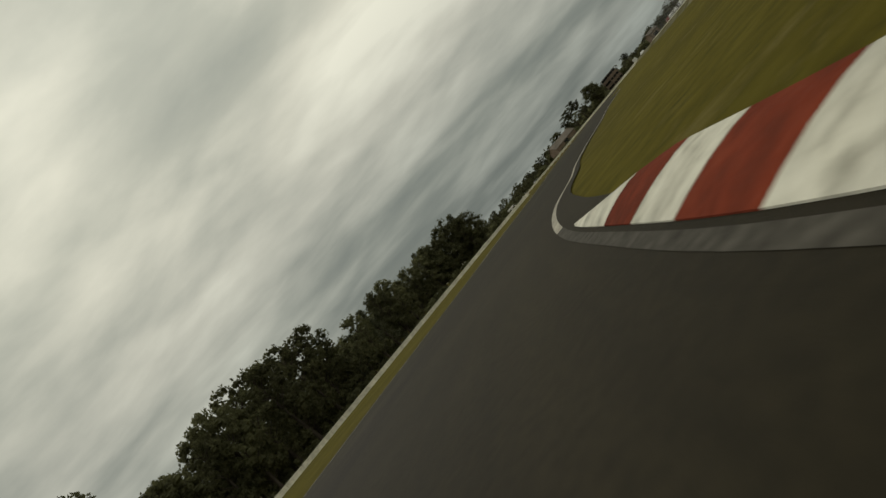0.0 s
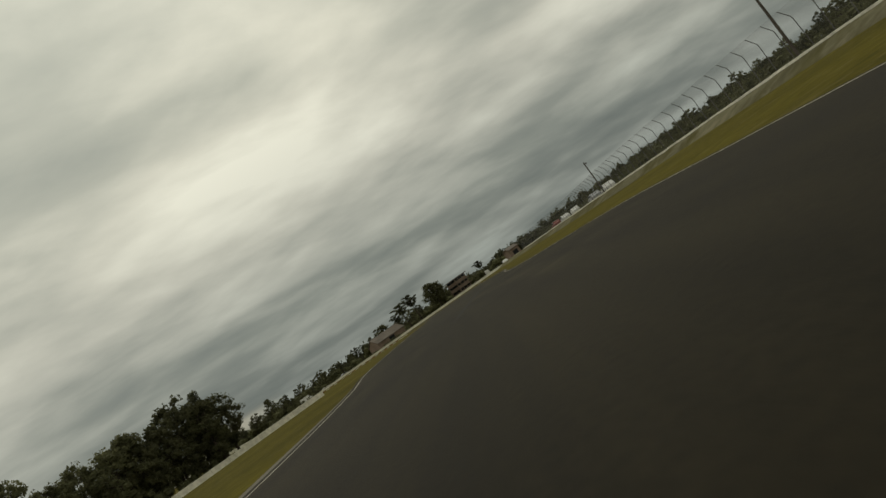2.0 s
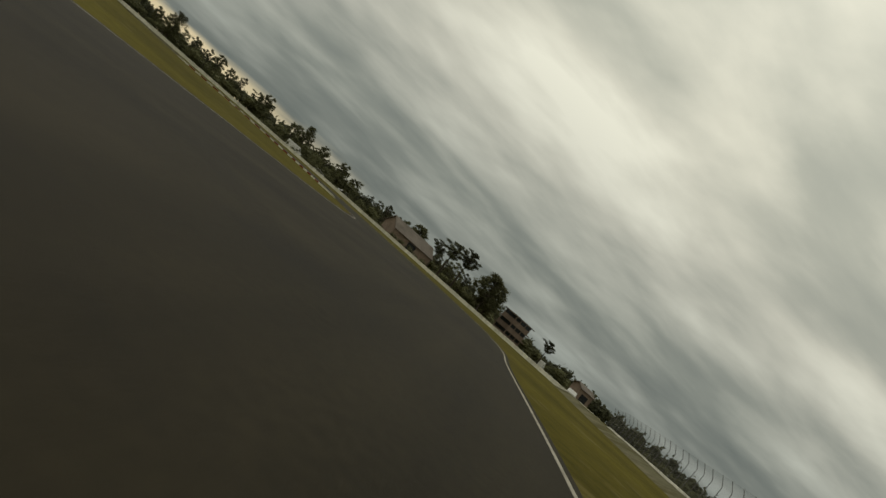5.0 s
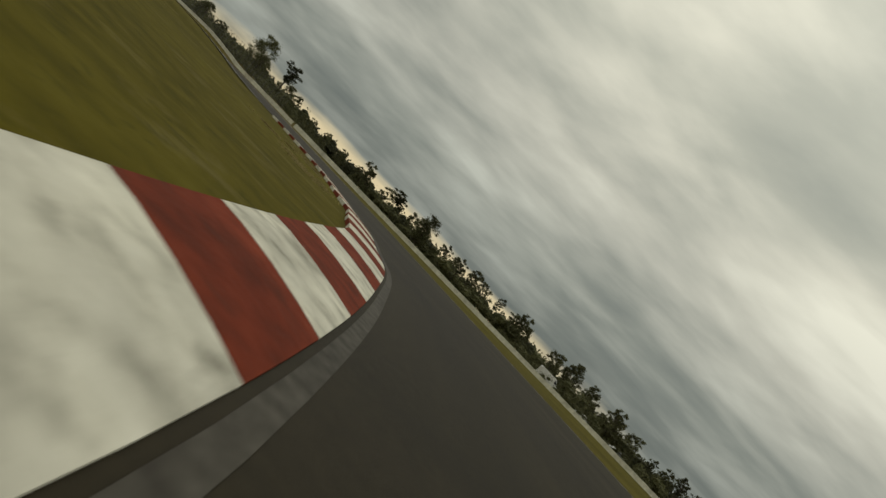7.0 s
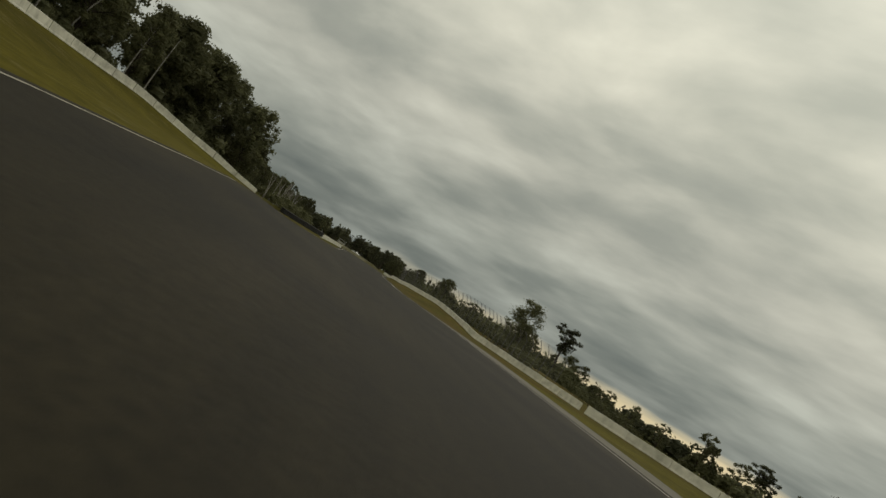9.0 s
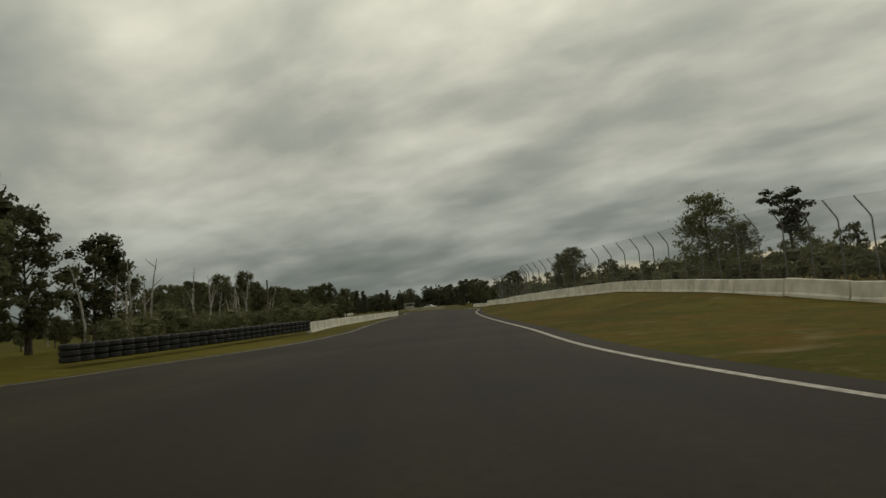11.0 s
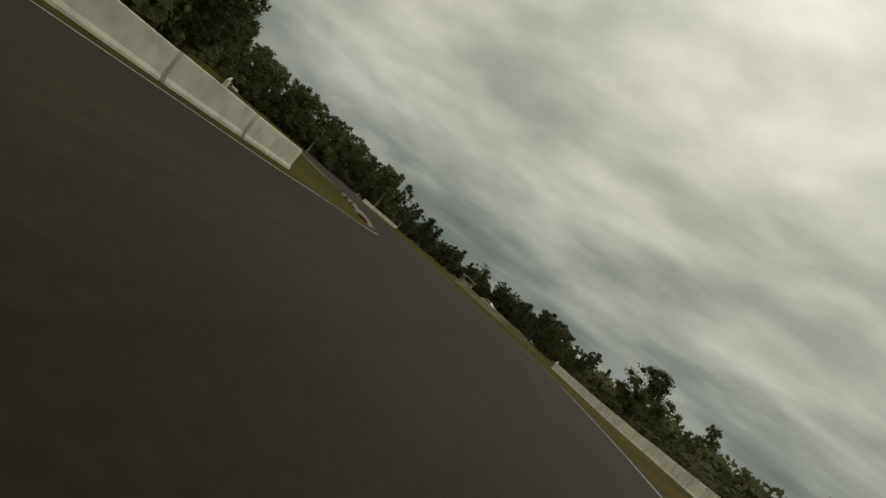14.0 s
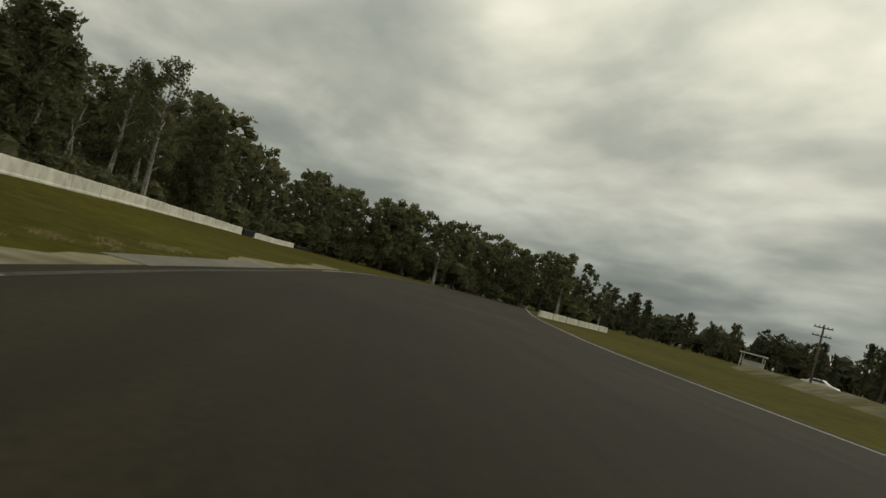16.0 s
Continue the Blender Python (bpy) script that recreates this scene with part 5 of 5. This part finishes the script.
def control_building(x, y, turn):
    root = tagged(new("control_building"), "three-storey tan race control building with dark window bands", "building")
    root.matrix_basis = pose(x, y, -0.03, 0, 0, turn)
    w, d = 7.6, 6.0
    for f in range(3):
        z = f * 2.5
        bm = bmesh.new()
        box(bm, -w / 2, -d / 2, z, w / 2, d / 2, z + 1.1)
        for cx in (-w / 2 + 0.2, -w / 6, w / 6, w / 2 - 0.2):
            for cy in (-d / 2 + 0.2, d / 2 - 0.2):
                box(bm, cx - 0.15, cy - 0.15, z + 1.1, cx + 0.15, cy + 0.15, z + 2.4)
        part("wall", bm, PLASTER, root)
        bm = bmesh.new()
        box(bm, -w / 2 + 0.12, -d / 2 + 0.12, z + 1.1, w / 2 - 0.12, d / 2 - 0.12, z + 2.2)
        part("window", bm, GLASS, root, "dark band of windows")
        bm = bmesh.new()
        box(bm, -w / 2 - 0.5, -d / 2 - 0.9, z + 2.2, w / 2 + 0.5, d / 2 + 0.5, z + 2.5)
        part("balcony" if f < 2 else "roof", bm, PLASTER if f < 2 else ROOFING, root)
    return root


def barn(x, y, turn, w, d, eave, ridge, label, wall_mat):
    root = tagged(new("barn"), label, "building")
    root.matrix_basis = pose(x, y, -0.03, 0, 0, turn)
    bm = bmesh.new()
    box(bm, -w / 2, -d / 2, 0, w / 2, d / 2, eave)
    for s in (-1, 1):
        a, b, c = (bm.verts.new(v) for v in ((s * w / 2, -d / 2, eave), (s * w / 2, d / 2, eave), (s * w / 2, 0, ridge - 0.1)))
        bm.faces.new((a, b, c) if s > 0 else (c, b, a))
    part("wall", bm, wall_mat, root)
    bm = bmesh.new()
    for s in (-1, 1):
        vs = [bm.verts.new(v) for v in ((-w / 2 - 0.4, s * (d / 2 + 0.5), eave - 0.15), (w / 2 + 0.4, s * (d / 2 + 0.5), eave - 0.15), (w / 2 + 0.4, 0, ridge), (-w / 2 - 0.4, 0, ridge))]
        vt = [bm.verts.new(v.co + Vector((0, 0, 0.12))) for v in vs]
        bm.faces.new(vs)
        bm.faces.new(vt)
        for k in range(4):
            bm.faces.new((vs[k], vs[(k + 1) % 4], vt[(k + 1) % 4], vt[k]))
    bmesh.ops.recalc_face_normals(bm, faces=bm.faces)
    part("roof", bm, ROOFING, root)
    # flat dark panel on the wall: the doorway's inner shade is put into its colour
    bm = bmesh.new()
    box(bm, -1.5, -d / 2 - 0.05, 0, 1.5, -d / 2 - 0.01, min(2.8, eave - 0.3))
    part("door", bm, GLASS, root, "dark panel standing in for a shaded open doorway")
    return root


def marshal_stand(x, y, turn):
    root = tagged(new("marshal_stand"), "small open white marshal post with a flat roof", "hut")
    root.matrix_basis = pose(x, y, -0.03, 0, 0, turn)
    for cx in (-1.5, 1.5):
        for cy in (-1.0, 1.0):
            bm = bmesh.new()
            box(bm, cx - 0.06, cy - 0.06, 0, cx + 0.06, cy + 0.06, 2.4)
            part("post", bm, PALE, root)
    bm = bmesh.new()
    box(bm, -1.8, -1.3, 2.4, 1.8, 1.3, 2.58)
    part("roof", bm, PALE, root)
    bm = bmesh.new()
    box(bm, -1.44, -0.96, 0.3, 1.44, 0.96, 0.42)
    part("floor", bm, TIMBER, root)
    bm = bmesh.new()
    box(bm, -1.44, 0.9, 0.42, 1.44, 0.96, 1.5)
    part("back_panel", bm, PALE, root)
    for z in (0.9, 1.35):
        bm = bmesh.new()
        box(bm, -1.44, -1.03, z, 1.44, -0.97, z + 0.07)
        part("rail", bm, PALE, root)
    return root


def utility_pole(x, y, h, arms, label):
    root = tagged(new("utility_pole"), label, "pole")
    root.matrix_basis = pose(x, y, bank_at(x, y) - 0.05, 0, 0, 40)
    bm = bmesh.new()
    tube(bm, [(0, 0, 0), (0.01, 0, h * 0.5), (0.0, 0.02, h)], [0.13, 0.11, 0.085], 8)
    part("pole", bm, TIMBER, root)
    for k in range(arms):
        z = h - 0.35 - 0.75 * k
        bm = bmesh.new()
        box(bm, -0.8, -0.16, z, 0.8, -0.08, z + 0.1)
        part("crossarm", bm, TIMBER, root)
        for px in (-0.7, -0.35, 0.35, 0.7):
            bm = bmesh.new()
            tube(bm, [(px, -0.12, z + 0.1), (px, -0.12, z + 0.18), (px, -0.12, z + 0.24)], [0.03, 0.045, 0.02], 6)
            part("insulator", bm, STEEL, root)
    return root


def vehicle(x, y, turn, paint, label, van=False, z=0.0):
    root = tagged(new("van" if van else "car"), label, "van" if van else "car")
    root.matrix_basis = pose(x, y, z - 0.03, 0, 0, turn)
    L, W = (5.4, 1.95) if van else (4.4, 1.75)
    if van:
        side = [(-2.7, 0.35), (-2.68, 2.25), (-2.5, 2.4), (1.1, 2.4), (1.35, 2.3), (2.0, 1.35), (2.6, 1.15), (2.7, 0.9), (2.7, 0.35)]
        glass = [(1.15, 1.45), (1.15, 2.15), (1.32, 2.15), (1.85, 1.45)]
    else:
        side = [(-2.2, 0.32), (-2.2, 0.8), (-2.05, 0.95), (-1.5, 1.0), (-1.0, 1.4), (0.25, 1.43), (0.95, 1.0), (1.9, 0.85), (2.18, 0.65), (2.2, 0.32)]
        glass = [(-1.3, 1.02), (-0.92, 1.34), (0.2, 1.36), (0.78, 1.02)]
    bm = bmesh.new()
    rows = []
    for yy, inset in ((-W / 2, 0.06), (-W / 2 + 0.08, 0.0), (W / 2 - 0.08, 0.0), (W / 2, 0.06)):
        rows.append([bm.verts.new((px * (1 - inset * 0.15), yy * (1 - 0.12 * max(0, pz - 1.0)), pz - inset * (1 if pz > 0.5 else 0))) for px, pz in side])
    for a, b in zip(rows, rows[1:]):
        for k in range(len(side)):
            k2 = (k + 1) % len(side)
            bm.faces.new((a[k], a[k2], b[k2], b[k]))
    bm.faces.new(rows[0])
    bm.faces.new(rows[-1][::-1])
    bmesh.ops.recalc_face_normals(bm, faces=bm.faces)
    part("body", bm, paint, root)
    for s in (-1, 1):
        bm = bmesh.new()
        bm.faces.new([bm.verts.new((px, s * (W / 2 * (1 - 0.12 * max(0, pz - 1.0)) + 0.012), pz)) for px, pz in glass])
        part("window", bm, GLASS, root)
        for wx in (-L * 0.3, L * 0.31):
            bm = bmesh.new()
            bmesh.ops.create_cone(bm, cap_ends=True, segments=14, radius1=0.32, radius2=0.32, depth=0.2, matrix=pose(wx, s * (W / 2 - 0.08), 0.32, 90, 0, 0))
            wheel = part("wheel", bm, RUBBER, root)
            bm = bmesh.new()
            bmesh.ops.create_cone(bm, cap_ends=True, segments=10, radius1=0.19, radius2=0.17, depth=0.06, matrix=pose(wx, s * (W / 2 + 0.03), 0.32, 90, 0, 0))
            part("rim", bm, STEEL, wheel)
    return root


control_building(137, 362, 22)
barn(97, 366, 15, 15, 9, 3.2, 6.0, "low brown barn with a pitched metal roof", PLASTER)
barn(168, 362, 10, 6, 5, 4.0, 5.2, "weathered tan two-storey shed beyond the track", PLASTER)
marshal_stand(-227.7, 474.2, 40)
utility_pole(78.4, 151.5, 6.2, 1, "grey timber pole standing by the fence")
utility_pole(57, 95, 6.6, 1, "grey timber pole standing by the fence")
utility_pole(-191.2, 449.2, 6.1, 2, "weathered utility pole with two crossarms")
utility_pole(-91.7, 352.1, 5.4, 0, "weathered utility pole behind the white wall")
for kind, protos in PROTOS.items():
    for k, proto in enumerate(protos):
        if (kind, k) not in placed:
            for ch in list(proto.children):
                bpy.data.objects.remove(ch)
            bpy.data.objects.remove(proto)
for x, y, turn, paint, van, label in ((-211.7, 471.2, 30, CAR_WHITE, False, "white car parked on the grass by the marshal post"),
                                      (152, 362, 60, CAR_WHITE, True, "white van parked near the control building"),
                                      (82.1, 155.2, 66, CAR_WHITE, False, "white car parked behind the outer wall"), (88.1, 168.2, 70, CAR_GREY, False, "silver car parked behind the outer wall"),
                                      (96.2, 188.3, 62, CAR_WHITE, False, "white car parked behind the outer wall"), (100.2, 199.3, 68, CAR_WHITE, False, "white car parked behind the outer wall"),
                                      (105.2, 212.3, 72, CAR_RED, False, "dark red car parked behind the outer wall"), (120, 276, 60, CAR_WHITE, False, "white car parked behind the outer wall"),
                                      (56, 372, 20, CAR_WHITE, True, "white van parked beyond the far wall"), (66, 374, 15, CAR_WHITE, False, "white car parked beyond the far wall"),
                                      (75, 373, 15, CAR_GREY, False, "silver car parked beyond the far wall")):
    vehicle(x, y, turn, paint, label, van, 0.43 if 80 < x < 110 and y < 220 else 0.0)


# ---- straw in the grass ----
def tufts(centres, seed):
    """Clumps of taller dry straw in the mown grass."""
    rnd = random.Random(seed)
    verts, faces = [], []
    for cx, cy, r in centres:
        for _ in range(420):
            a, d = rnd.uniform(0, 6.3), abs(rnd.gauss(0, 0.5)) * r
            x, y = cx + math.cos(a) * d * 1.6, cy + math.sin(a) * d
            h, t, w = rnd.uniform(0.03, 0.10), rnd.uniform(0, 6.3), rnd.uniform(0.008, 0.02)
            k = len(verts)
            verts += [(x - math.sin(t) * w, y + math.cos(t) * w, -0.04), (x + math.sin(t) * w, y - math.cos(t) * w, -0.04), (x + math.cos(t) * h * 0.8, y + math.sin(t) * h * 0.8, h - 0.03)]
            faces.append((k, k + 1, k + 2))
    me = bpy.data.meshes.new("straw")
    me.from_pydata(verts, [], faces)
    me.materials.append(STRAW)
    return tagged(new("straw", me), "pale dry straw clumps in the grass", "grass", kind="stuff")


STRAW = material("pale_dry_straw", [(0.3, (0.20, 0.17, 0.07)), (0.7, (0.34, 0.29, 0.14))], 2, 3, 1.0, 0.25, 0.3, 0, spec=0.05)
let_light_through(STRAW, 0.4)
straw_rnd = random.Random(8)
tufts([(52.0, 242.5, 0.4), (53.2, 241.3, 0.5), (49.5, 244.7, 0.5), (49.7, 246.2, 0.3), (53.2, 242.7, 0.35), (50.2, 247.7, 0.4), (49.9, 248.2, 0.4), (49.0, 249.2, 0.4), (46.8, 251.9, 0.5), (49.2, 249.8, 0.3)], 70)
tufts([(-147.7 - k * 1.4 + straw_rnd.gauss(0, 0.5), 393.6 + k * 0.36 + straw_rnd.gauss(0, 0.35), straw_rnd.uniform(0.2, 0.45)) for k in range(9)], 71)
tufts([(-45.7 - k * 2.2 + straw_rnd.gauss(0, 0.6), 347.7 + k * 1.75 + straw_rnd.uniform(0, 3), straw_rnd.uniform(0.3, 0.7)) for k in range(16)], 72)
